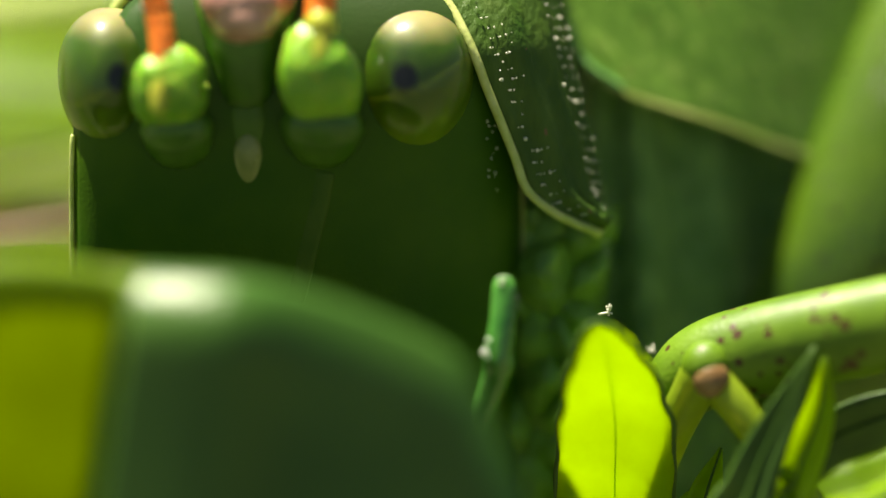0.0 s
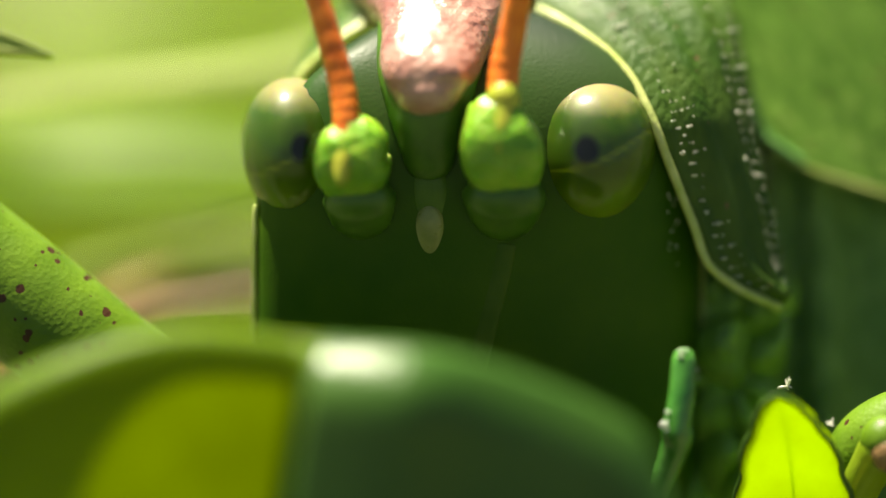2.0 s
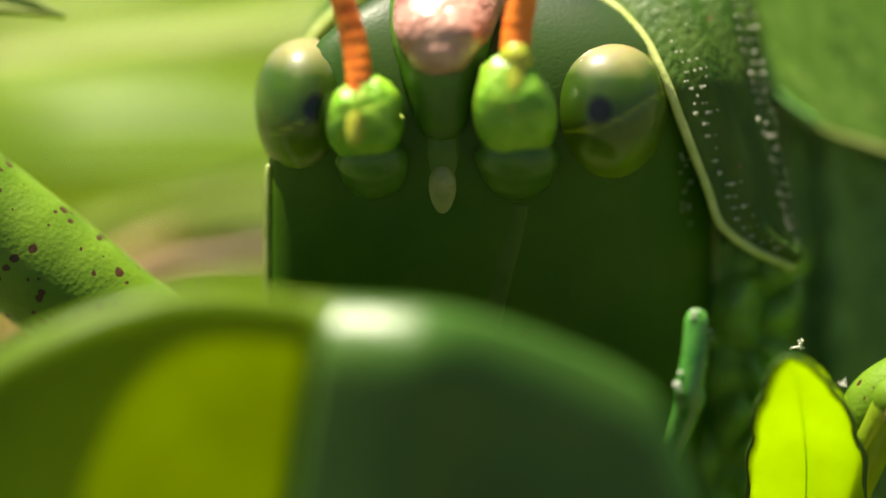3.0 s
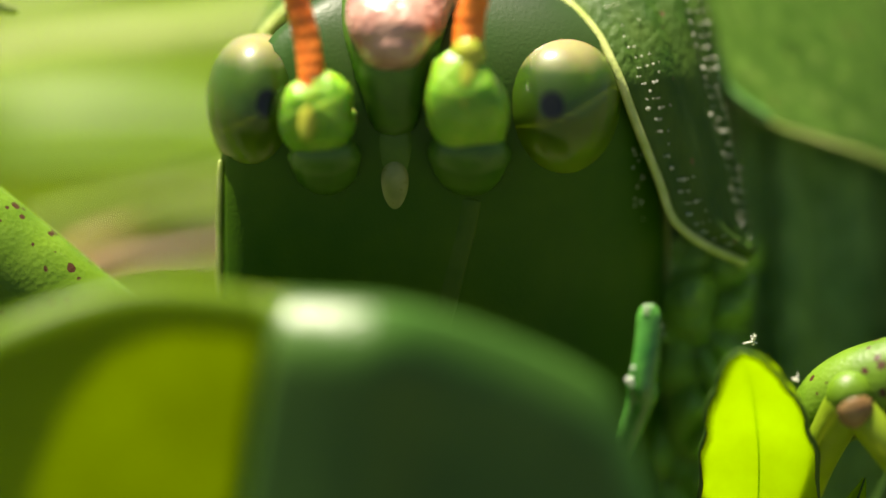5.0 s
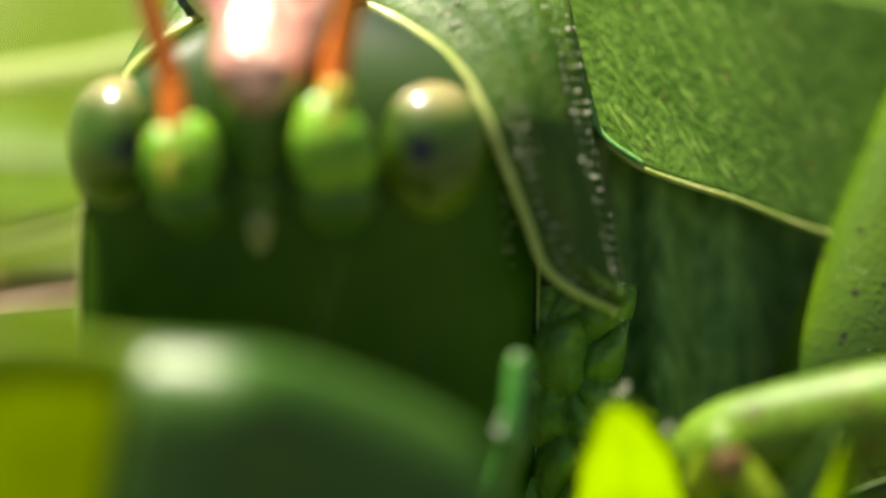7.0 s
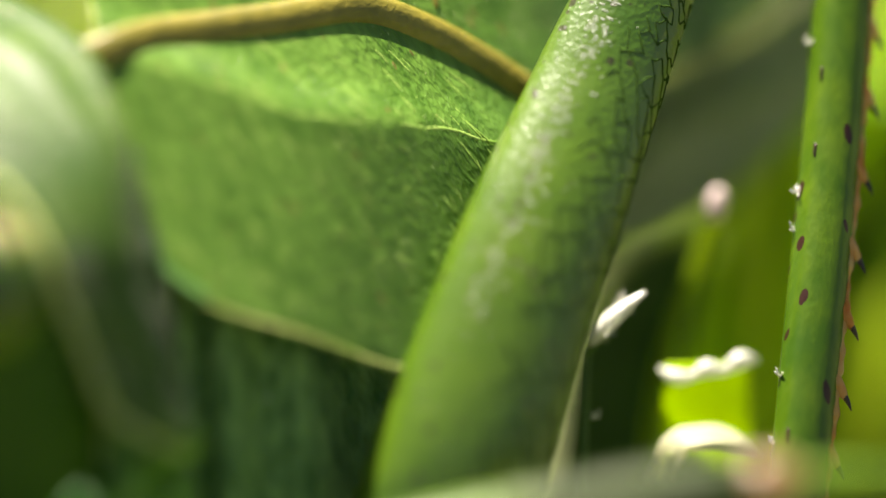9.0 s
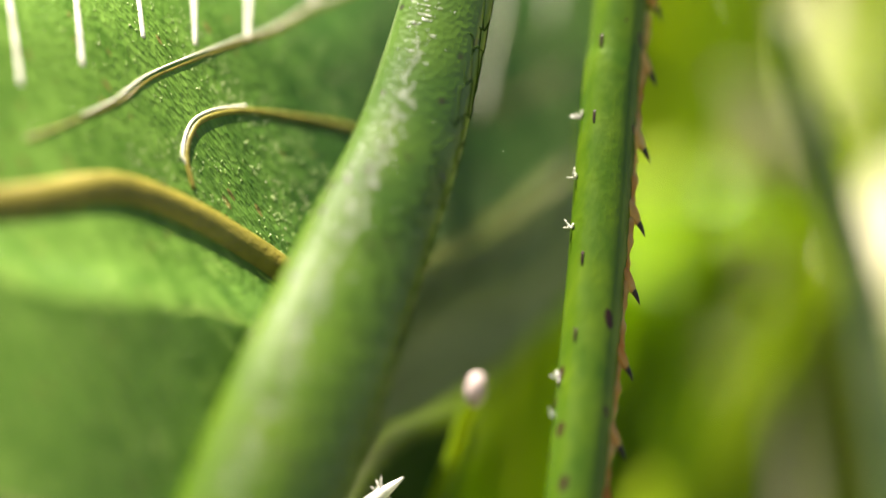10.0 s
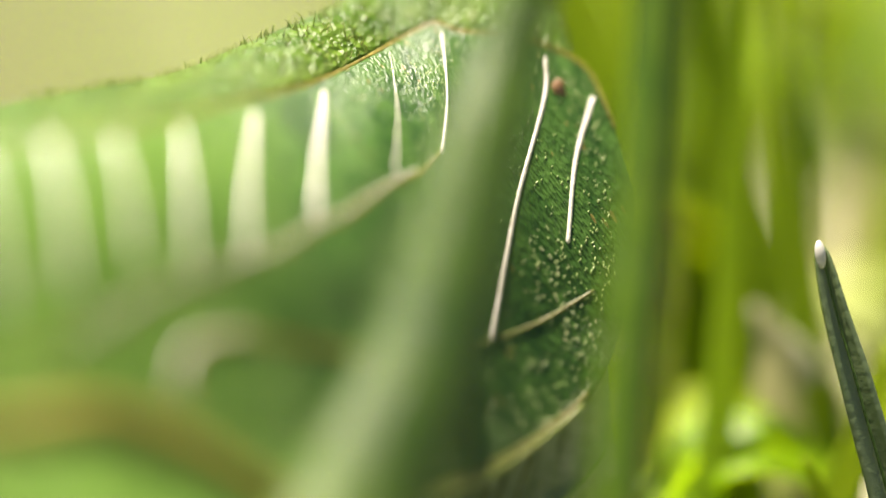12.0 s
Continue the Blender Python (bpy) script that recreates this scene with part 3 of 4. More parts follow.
def wing_y(x, z):
    """How far back the membrane lies: it turns away behind the thigh and leans back towards its top."""
    high = max(0.0, z - 10.5)
    near = 1 / (1 + math.exp((x - 12.0) / 0.8))
    lean = (0.12 + (0.26 if z < 8 else 0.19) * near) * (min(z, 10.5) - 8) + (0.25 + 0.75 * near) * (0.28 * high + 0.11 * high * high)
    y = WING_DEEP(x) + lean
    ridge = z - CREASE(x)
    if ridge < 0:  # below the crease the membrane lies deeper
        return y - (0.18 + 0.06 / (1 + math.exp(2 * (5.2 - x)))) * ridge
    return y - 0.22 * math.exp(-(ridge / 0.55) ** 2) + 0.22


def on_wing(points, r, lift=0.0):
    if len(points) < 20:
        points = spline(points, 26)
    return [(x, wing_y(x, z) - lift, z, r) for x, z in points]


def wing():
    def put(name, bm, *rest):
        # the outer end of the wing is scaled and sheared to fit the camera's view
        for v in bm.verts:
            w = min(max((v.co.x - 12.2) / 1.2, 0.0), 1.0)
            k = 1 - 0.017 * w * w * (3 - 2 * w)
            v.co.x, v.co.z = v.co.x * (k - 0.016 * w * max(0.0, v.co.z - 8) / 6.5), 0.22 + (v.co.z - 0.22) * k
        return part(name, bm, *rest)

    x0, x1 = 1.2, 16.5

    def surface(u, v):
        x = x0 + (x1 - x0) * u
        lo, hi = WING_LOW(x), WING_TOP(x)
        z = lo + (hi - lo) * v
        return (x, wing_y(x, z), z)
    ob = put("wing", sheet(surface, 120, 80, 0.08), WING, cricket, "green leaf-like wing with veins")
    edge = [(x, WING_LOW(x)) for x in np.linspace(1.3, 15.2, 50)]
    put("wing_rim", tube(on_wing(edge, 0.055, 0.02), 150, 10), RIM, ob, "pale wing margin")
    put("wing_rim", tube([(x, wing_y(x, z) - 0.06, z, r) for x, z, r in ((1.57, 6.7, 0.05), (1.73, 5.9, 0.07), (1.87, 5.3, 0.12), (2.04, 4.6, 0.11), (2.27, 3.98, 0.09), (2.6, 3.4, 0.06),
                                                                     (3.25, 2.95, 0.06))], 40, 12), SWOLLEN, ob, "swollen blue-green front margin")
    top = [(x, WING_TOP(x)) for x in np.linspace(1.3, 16.2, 40)]
    put("wing_rim", tube(on_wing(top, 0.06), 120, 8), VEIN, ob)
    put("thick_vein", tube(on_wing([(0.9, 7.0), (2.15, 7.5), (3.36, 7.72), (4.68, 7.93), (6.02, 8.16), (7.27, 7.8), (8.31, 7.27),
                                     (9.05, 6.8), (10.0, 6.0)], 0.34, -0.03), 60, 16, 0.6), VEIN, ob, "thick yellow-brown vein")
    put("crease", tube(on_wing([(x, CREASE(x) + 0.035 * math.sin(x * 9) * math.sin(x * 4.1)) for x in np.linspace(1.8, 9.5, 24)], 0.055, 0.0), 70, 10, 0.7), STROKE, ob, "pale raised crease")
    put("vein", tube(on_wing([(7.5, 8.3), (7.39, 8.86), (7.56, 9.39), (7.94, 9.64), (8.58, 9.76), (9.47, 9.70), (10.39, 9.60), (11.5, 9.3)],
                              0.06, 0.03), 50, 10), VEIN, ob)
    put("vein", tube(on_wing([(7.46, 8.6), (7.32, 8.9), (7.49, 9.46), (7.90, 9.73), (8.52, 9.85)], 0.03, 0.05), 40, 8), PALE_VEIN, ob)
    put("vein", tube(on_wing([(4.5, 9.0), (6.12, 9.73), (6.84, 10.28), (8.43, 11.01), (9.15, 11.3), (9.87, 11.78), (10.34, 12.0), (10.83, 12.35), (11.3, 12.72),
                               (11.86, 13.04), (12.3, 13.5)], 0.036, 0.03), 80, 10), VEIN, ob)
    put("vein", tube(on_wing([(5.5, 9.5), (6.08, 9.81), (6.80, 10.36), (8.39, 11.09), (9.11, 11.38), (9.84, 11.86), (10.31, 12.08), (10.80, 12.43), (11.3, 12.80),
                               (11.82, 13.12)], 0.018, 0.06), 80, 8), PALE_VEIN, ob)
    put("vein", tube(on_wing([(11.8, 9.4), (12.98, 10.02), (13.58, 10.31), (14.56, 10.74), (15.54, 11.32)], 0.04, 0.02), 40, 10), DARK_VEIN, ob)
    cross = [[(6.35, 13.12), (6.50, 12.2), (6.61, 11.0)], [(7.55, 13.44), (7.58, 12.2), (7.58, 10.93)], [(8.90, 13.92), (8.70, 12.6), (8.57, 11.1)],
             [(10.25, 14.49), (10.0, 13.2), (9.87, 11.92)], [(11.55, 15.42), (11.56, 14.2), (11.40, 13.0)],
             [(12.75, 15.96), (12.71, 14.70), (12.35, 13.5)], [(14.93, 15.7), (14.87, 14.95), (14.26, 13.15), (13.92, 11.85), (13.56, 10.35)],
             [(15.82, 14.97), (15.38, 13.75), (15.12, 12.22)], [(5.2, 12.95), (5.38, 11.9), (5.5, 10.4)], [(4.0, 12.6), (4.2, 11.6), (4.4, 10.0)]]
    # the cross veins' sun glints are put into their white colour
    for k, pts in enumerate(cross):
        far = pts[0][0] > 12
        wide = 0.045 if far else 0.06 if pts[0][0] > 11 else 0.08
        put("cross_vein", tube(on_wing(pts, wide, 0.03 if far else 0.0), 30, 10, 1.0 if far else 0.7), PALE_VEIN, ob, "shiny pale cross vein")
    put("wing_rim", tube(on_wing([(x, WING_LOW(x) + 0.12) for x in np.linspace(11.2, 15.3, 16)], 0.09, 0.0), 60, 12, 0.7), DARK_VEIN, ob, "thick brownish wing margin")
    # fine slanting veins below and above the crease
    rng = random.Random(11)
    bm = bmesh.new()
    for k in range(300):
        x = rng.uniform(2.3, 9.5)
        low = rng.random() < 0.7
        z = rng.uniform(WING_LOW(x) + 0.5, CREASE(x) - 0.05) if low else CREASE(x) + rng.uniform(0.25, 1.5)
        long, slant = rng.uniform(0.2, 0.75), (rng.uniform(0.45, 0.75) if low else rng.uniform(0.9, 1.4))
        pts = [(x + slant * long * q / 3 + rng.uniform(-0.02, 0.02), z - long * q / 3) for q in range(4)]
        if pts[-1][1] < WING_LOW(pts[-1][0]) + 0.12:
            continue
        r = rng.uniform(0.014, 0.034)
        rows = [(x, wing_y(x, z) - 0.035, z, r * f) for (x, z), f in zip(pts, (0.4, 1.0, 0.8, 0.3))]
        tube(rows, 6, 5, 0.6, bm=bm)
    tagged(put("vein_network", bm, STROKE, ob, "fine pale slanting veins"), kind="stuff")
    crest = curve_of([(1.2, 13.2), (4.83, 14.3), (7.5, 14.9), (8.9, 15.5), (10.3, 16.15), (11.3, 16.8), (13, 17.7), (15, 17.1), (15.7, 16.2)])
    put("wing_spot", ball((15.15, wing_y(15.15, 15.1) - 0.03, 15.1), (0.15, 0.06, 0.22), (0, 10, 0), 2.0, 14, 10), KNEE, ob, "orange-brown corner spot")
    # granules added on the membrane, pale so as to carry its glitter
    bm = bmesh.new()
    for k in range(5200):
        x = rng.uniform(2.2, 16) if k < 900 else rng.uniform(6.3, 13) if k < 4000 else rng.uniform(12.2, 16)
        lo, hi = WING_LOW(x), WING_TOP(x)
        z = lo + (hi - lo) * rng.uniform(0.03, 0.97)
        if z < MAIN_VEIN(x) + 0.4 and (k >= 900 or rng.random() > 0.15):
            continue
        if noise.noise(Vector((x * 0.9, z * 0.9, 4))) < -0.12 and k > 900:
            continue
        r, long, slant = rng.uniform(0.009, 0.019), rng.uniform(1.2, 3.2), rng.uniform(-0.5, 0.9)
        y = wing_y(x, z) - 0.045
        ball((x, y, z), (r, r, r * long), (0, 57.3 * slant, 0), nu=5, nv=4, bm=bm)
    tagged(put("granule", bm, GRANULE_GLINT, ob, "tiny glassy granules"), kind="stuff")
    bm = bmesh.new()
    for k in range(1000):
        x = rng.uniform(5, 15.5)
        lo = WING_TOP(x)
        v = rng.uniform(0.0, 0.95)
        hi = max(crest(x), lo + 0.05)
        y, z = wing_y(x, lo) + max(12.4 - wing_y(x, lo), 1.5) * v, lo + (hi - lo) * math.sin(v * math.pi / 2)
        d = rng.uniform(0.08, 0.2)
        tube([(x, y, z, 0.012), (x + rng.uniform(-0.05, 0.05), y - d * 0.5, z + d * 0.6, 0.009), (x + rng.uniform(-0.08, 0.08), y - d * 0.7, z + d, 0.003)], 4, 4, bm=bm)
    tagged(put("bristle", bm, RIM, ob, "short pale bristles"), kind="stuff")
    # upper face of the wing, folded over the back

    def fold(u, v):
        x = 1.2 + 14.3 * u
        lo, hi = WING_TOP(x), max(crest(x), WING_TOP(x) + 0.05)
        y0 = wing_y(x, lo)
        z = lo + (hi - lo) * math.sin(v * math.pi / 2)
        return (x, y0 + max(12.4 - y0, 1.5) * v, z)
    put("wing_fold", sheet(fold, 70, 12, 0.08), FOLD, ob, "hairy green upper wing fold")


wing()


PLEAT = material("hind_wing_membrane", (0.26, 0.32, 0.17), (0.46, 0.50, 0.32), 2.2, 0.42, 0.05, 7, through_light=0.5, through_colour=(0.5, 0.6, 0.3), stretch=(1, 1, 2.0))


def hind_wing():
    """Folded grey membrane that shows between the fore wing's margin and the body."""
    upper = spline([(9.6, 9.2, 6.0), (11.2, 10.0, 7.0), (12.6, 10.6, 7.9), (14.2, 11.2, 9.0), (15.4, 11.6, 10.2)], 81)
    lower = spline([(9.0, 9.6, 3.0), (10.9, 10.2, 3.9), (12.4, 10.7, 4.5), (14.0, 11.3, 5.6), (15.6, 11.8, 7.2)], 81)

    def at(u, v):
        i = round(u * 80)
        p = Vector(upper[i]).lerp(Vector(lower[i]), v)
        fold = abs(math.sin(u * 34 + 2.2 * v)) ** 0.6
        p.y += -0.14 * fold * (1 - 0.5 * v) - 0.22 * math.exp(-((v - 0.52 - 0.12 * math.sin(u * 9)) / 0.06) ** 2)
        return p
    ob = part("hind_wing", sheet(at, 80, 30, 0.06), PLEAT, cricket, "pleated grey-green hind wing")
    rng = random.Random(17)
    for k in range(11):
        u = 0.16 + 0.055 * k + rng.uniform(-0.012, 0.012)
        long = rng.uniform(0.16, 0.3)
        rows = [(*(at(min(u - 0.22 * v * f, 1.0), 0.22 + (v + 0.1) * f * 0.8) + Vector((0, -0.05, 0))), 0.032 * (1 - 0.6 * f))
                for v in (long,) for f in (0.0, 0.35, 0.7, 1.0)]
        part("pleat", tube(rows, 10, 6), DARK_VEIN, ob)
    for v0 in (0.5, 0.98):
        rows = [(*(at(u, v0 + (0.12 * math.sin(u * 9) if v0 < 0.9 else 0)) + Vector((0, -0.06, 0))), 0.03) for u in np.linspace(0.05, 0.98, 30)]
        part("pale_line", tube(rows, 60, 6), STROKE, ob, "pale thin vein")


hind_wing()


def abdomen():
    for i in range(9):
        s = i / 8
        c = (4.5 + 9.4 * s, 9.6 + 7.0 * s, 2.0 + 5.2 * s)
        r = 4.0 - 1.3 * s
        part("abdomen_segment", ball(c, (0.95, r * 0.7, r), (0, 30, 28), 2.2, 32, 20), ABDOMEN, cricket)


abdomen()


# ---- legs ----
def ridged(a):
    return 1.0 + 0.02 * math.cos(2 * a)


FEMUR_ROWS = [(5.85, 5.0, -5.05, 0.9), (6.55, 4.4, -3.2, 1.4), (7.55, 3.7, -0.5, 1.56), (9.0, 4.0, 3.62, 1.37), (10.40, 4.8, 6.98, 1.13),
              (11.38, 5.3, 9.33, 0.93), (12.4, 6.0, 12.87, 0.73), (13.2, 6.5, 15.40, 0.49), (14.8, 6.8, 19.75, 0.45), (16.4, 7.3, 24.8, 0.6)]
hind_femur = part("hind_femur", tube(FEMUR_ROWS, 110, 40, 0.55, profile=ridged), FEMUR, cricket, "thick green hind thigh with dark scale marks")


def scale_marks():
    """Dark net of lines on the outer lower face of the thigh."""
    c = spline(FEMUR_ROWS, 400)
    rng = random.Random(2)
    bm = bmesh.new()

    def skin(s, a):
        i = min(max(int(s * 399), 1), 398)
        p = Vector(c[i][:3])
        t = (Vector(c[i + 1][:3]) - Vector(c[i - 1][:3])).normalized()
        side = t.cross(Vector((0, 1, 0))).normalized()
        nrm = side.cross(t).normalized()
        r = c[i][3] * ridged(a)
        return (*(p + side * math.cos(a) * r * 0.999 + nrm * math.sin(a) * r * 0.55 * 0.999), 0.014 + 0.011 * rng.random())

    step = 0.0165

    def node(k, row):
        s = 0.13 + (k + 0.5 * (row % 2)) * step + rng.uniform(-0.28, 0.28) * step
        outer = 0.0 if skin(s, 0.0)[0] > skin(s, math.pi)[0] else math.pi
        a = 0.08 + 0.21 * row + rng.uniform(-0.06, 0.06)
        return (s + 0.35 * step * row, outer - a if outer == 0.0 else outer + a)

    nodes = {(k, row): node(k, row) for k in range(38) for row in range(8)}
    for (k, row), (s0, a0) in nodes.items():
        if row == 7 or k > 36 - 3 * row:
            continue
        for other in ((k, row + 1), (k + (1 if row % 2 else -1), row + 1)):
            if other not in nodes or rng.random() < 0.05 * row + (0.012 * k if k > 16 else 0):
                continue
            s1, a1 = nodes[other]
            bow = rng.uniform(-0.2, 0.2) * step
            tube([skin(s0 + (s1 - s0) * f + bow * math.sin(math.pi * f), a0 + (a1 - a0) * f) for f in (0, 0.33, 0.66, 1)], 6, 5, 0.6, bm=bm)
    # white dots and dashes added as the glints of the thigh's highlight
    dots = bmesh.new()
    for k in range(480):
        s, a = 0.22 + 0.5 * rng.random() ** 0.7, rng.gauss(0.15, 0.26)
        outer = 0.0 if skin(s, 0.0)[0] > skin(s, math.pi)[0] else math.pi
        front = -math.pi / 2 if skin(s, -math.pi / 2)[1] < skin(s, math.pi / 2)[1] else math.pi / 2
        q = skin(s, front + (0.35 + a) * (1 if (front > 0) == (outer == 0.0) else -1))
        r = rng.uniform(0.007, 0.017)
        ball(q[:3], (r, r, r), nu=5, nv=4, bm=dots)
    glints = bmesh.new()
    for k in range(420):
        s = 0.30 + 0.48 * rng.random()
        front = -math.pi / 2 if skin(s, -math.pi / 2)[1] < skin(s, math.pi / 2)[1] else math.pi / 2
        outer = 0.0 if skin(s, 0.0)[0] > skin(s, math.pi)[0] else math.pi
        turn = 1 if (front > 0) == (outer == 0.0) else -1
        mid_a, half = 0.42 + rng.gauss(0, 0.11), rng.uniform(0.012, 0.055)
        tube([(*skin(s, front + turn * (mid_a + half * e))[:3], 0.010 + 0.007 * (1 - abs(e))) for e in (-1, 0, 1)], 4, 5, 0.8, bm=glints)
    tagged(part("wrinkle", glints, HAIR, hind_femur, "short white dashes for sun glints across the thigh"), kind="stuff")
    tagged(part("granule", dots, HAIR, hind_femur, "tiny glassy granules"), kind="stuff")
    part("scale_pattern", bm, SCALE_LINE, hind_femur, "dark green net of scale lines")


scale_marks()
tibia_rows = [(16.36, 7.4, 24.95, 0.525), (16.06, 7.3, 20.25, 0.445), (15.64, 6.8, 15.65, 0.445), (15.22, 6.25, 11.32, 0.500), (15.04, 6.05, 10.07, 0.519),
              (14.61, 5.45, 5.93, 0.531), (13.99, 4.7, 0.99, 0.528), (13.06, 4.0, -6.9, 0.466), (12.36, 4.0, -13.8, 0.416)]
hind_tibia = part("hind_tibia", tube(tibia_rows, 100, 24, 0.85, profile=lambda a: 1 + 0.012 * math.cos(6 * a)), TIBIA, cricket,
                  "slender green shin with dark spots")
tib = curve_of(sorted((r[2], r[0]) for r in tibia_rows))
tiby = curve_of(sorted((r[2], r[1]) for r in tibia_rows))
tibr = curve_of(sorted((r[2], r[3]) for r in tibia_rows))


def thorns():
    rng = random.Random(4)
    ridge = [(tib(z) + tibr(z) * 0.96, tiby(z) - 0.05, z, 0.085 + 0.04 * math.sin(z * 5.0) * math.sin(z * 11.7)) for z in np.linspace(-6, 11.5, 140)]
    part("thorn_ridge", tube(ridge, 280, 8), THORN, hind_tibia, "cream and orange-brown ridge")
    ridge = [(tib(z) + tibr(z) * 0.97, tiby(z) - 0.05, z, 0.05) for z in np.linspace(11.5, 21, 30)]
    part("thorn_ridge", tube(ridge, 60, 8), TIBIA, hind_tibia, "green ridge")
    z = -5.0
    while z < 13:
        x, y = tib(z) + tibr(z), tiby(z) - 0.05
        ob = part("thorn", tube([(x - 0.04, y, z + 0.24, 0.12), (x + 0.07, y, z + 0.04, 0.10), (x + 0.14, y, z - 0.1, 0.06)], 8, 8), THORN, hind_tibia)
        part("tip", tube([(x + 0.13, y, z - 0.07, 0.062), (x + 0.2, y - 0.02, z - 0.2, 0.04), (x + 0.25, y - 0.05, z - 0.34, 0.008)], 8, 8), THORN_TIP, ob)
        r = tibr(z + 0.5)
        x = tib(z + 0.5) - r * (0.2 + 0.5 * rng.random())
        y = tiby(z + 0.5) - 0.85 * r * 0.8
        part("thorn", tube([(x, y + 0.01, z + 0.56, 0.035), (x - 0.02, y - 0.02, z + 0.4, 0.03), (x - 0.01, y - 0.03, z + 0.32, 0.012)], 6, 8), THORN_TIP, hind_tibia)
        z += 1.18 + 0.25 * rng.random()


thorns()


for k, z in enumerate((0.4, 1.6, 4.2, 4.9, 7.6, 8.5, 9.6)):
    bristle_clump(tib(z) - tibr(z) * 1.0, tiby(z) - 0.1, z, 6, 0.22, hind_tibia, k)

mid = part("middle_femur", tube([(3.95, 0.6, -2.75, 0.55), (4.6, 0.4, -2.15, 0.78), (5.7, 0.1, -1.78, 0.84), (7.84, -0.5, -1.32, 0.85), (9.2, -0.9, -1.05, 0.82),
                                 (11.4, -1.4, -0.55, 0.68), (12.2, -1.5, -0.4, 0.55)], 50, 26, 0.85), LEG, cricket, "speckled green middle thigh")
# shade on the outer thigh, put in as two darker sleeves
part("femur_middle", tube([(8.0, -0.55, -1.29, 0.62), (8.25, -0.62, -1.24, 0.86), (8.8, -0.8, -1.13, 0.86), (9.2, -0.9, -1.05, 0.80)], 16, 24, 0.86), LEG_HALF_SHADE, mid)
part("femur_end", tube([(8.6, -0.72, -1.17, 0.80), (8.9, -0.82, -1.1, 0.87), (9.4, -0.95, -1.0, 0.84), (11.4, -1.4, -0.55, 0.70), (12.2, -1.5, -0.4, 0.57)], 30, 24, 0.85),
     LEG_SHADE, mid, "end of the thigh, shade put into its dark grey-green colour")
part("middle_knee", ball((12.4, -1.5, -0.35), (0.75, 0.5, 0.55), (0, -8, 0)), KNEE, mid, "brown knee")
part("middle_shin", tube([(12.6, -1.5, -0.3, 0.3), (14.5, -1.0, -0.2, 0.22), (17, 0.5, -0.9, 0.2), (19, 2, -6, 0.2), (20, 4, -14, 0.2)], 40, 12), LEG, mid)
fore = part("fore_femur", tube([(2.8, 2.0, -5.6, 0.5), (3.6, 1.1, -4.3, 0.40), (4.1, 0.4, -3.2, 0.37), (4.6, -0.2, -2.2, 0.40)], 30, 18), LEG_FORE, cricket,
            "short green fore thigh")
part("fore_knee", ball((4.66, -0.25, -2.08), (0.44, 0.40, 0.46), (0, 20, 0)), LEG, fore)
part("knee_patch", ball((4.74, -0.46, -2.3), (0.34, 0.24, 0.34), (0, 20, 0)), KNEE, fore, "brown knee patch")
part("fore_shin", tube([(4.66, -0.15, -2.1, 0.38), (5.3, -0.3, -2.9, 0.34), (6.0, -0.3, -3.9, 0.27), (6.9, -0.2, -5.5, 0.24), (8, 0, -12, 0.2)], 30, 18), LEG_FORE, fore)
part("far_femur", tube([(-6.0, 2.5, -3.6, 0.8), (-7.4, 1.9, -2.4, 1.0), (-9.05, 0.6, -1.1, 1.1), (-12.1, 0.4, 1.3, 1.12), (-15, 0.6, 3.4, 1.0), (-18, 0.8, 5.6, 0.7)],
                       50, 26, 0.8), LEG, cricket, "speckled green thigh of the far side")


# ---- plants ----
def near_leaf():
    edge = curve_of([(-14, -3.2), (-10.7, -1.13), (-7.9, -0.2), (-5.3, -0.35), (-2.7, -0.6), (0, -1.65), (0.65, -2.6), (1.5, -4.6), (2.4, -8)])

    def surface(x0, x1, lean, curl, slant):
        def at(u, v):
            x = x0 + (x1 - x0) * u
            top = edge(x)
            y = -4.2 - curl[0] * (1 - 0.6 / (1 + math.exp(-(x + 2.9) / 0.3))) * math.sin(min(v * curl[1], 1) * math.pi / 2) + lean(x) * v - 0.13 * min(max(x + 5.45, 0.0), 1.95) + 0.12 * max(x + 3.5, 0.0)
            return (x - 0.5 * v - slant(u) * v, y, top - 11 * v ** 1.3)
        return at
    # one leaf in two materials: its sunlight and shade are put into the colours
    ob = thing("broad_leaf", (-4, -5, -17), "broad leaf, its lit and shaded halves told apart by colour", "leaf")
    part("sunlit_half", sheet(surface(-14, -5.12, lambda x: 0.8 + 4.0 / (1 + math.exp(-(x + 8.5) / 0.8)) / (1 + math.exp((x + 5.2) / 0.08)), (0.55, 10), lambda u: 1.1 * u ** 3), 60, 30, 0.06), LEAF_BROAD, ob, "yellow-green half, coloured as sunlit, with sun shining through")
    part("shaded_half", sheet(surface(-5.12, 2.4, lambda x: 1.0, (0.9, 5.5), lambda u: 1.1 * (1 - u) ** 3), 50, 30, 0.08), LEAF_DARK, ob, "grey-green half with shade put into its colour")
    return ob


near_leaf()

young = thing("young_leaf", (3.6, 5.5, -17), "bright yellow-green young leaf with light shining through", "leaf")
YOUNG = [(3.6, 5.0, -17, 0.3), (3.3, 1.2, -8, 0.9), (3.06, -0.1, -5, 1.03), (3.04, -0.95, -3.2, 1.02), (2.91, -1.5, -2.1, 0.74), (2.76, -1.82, -1.5, 0.36),
         (2.70, -1.95, -1.28, 0.05)]
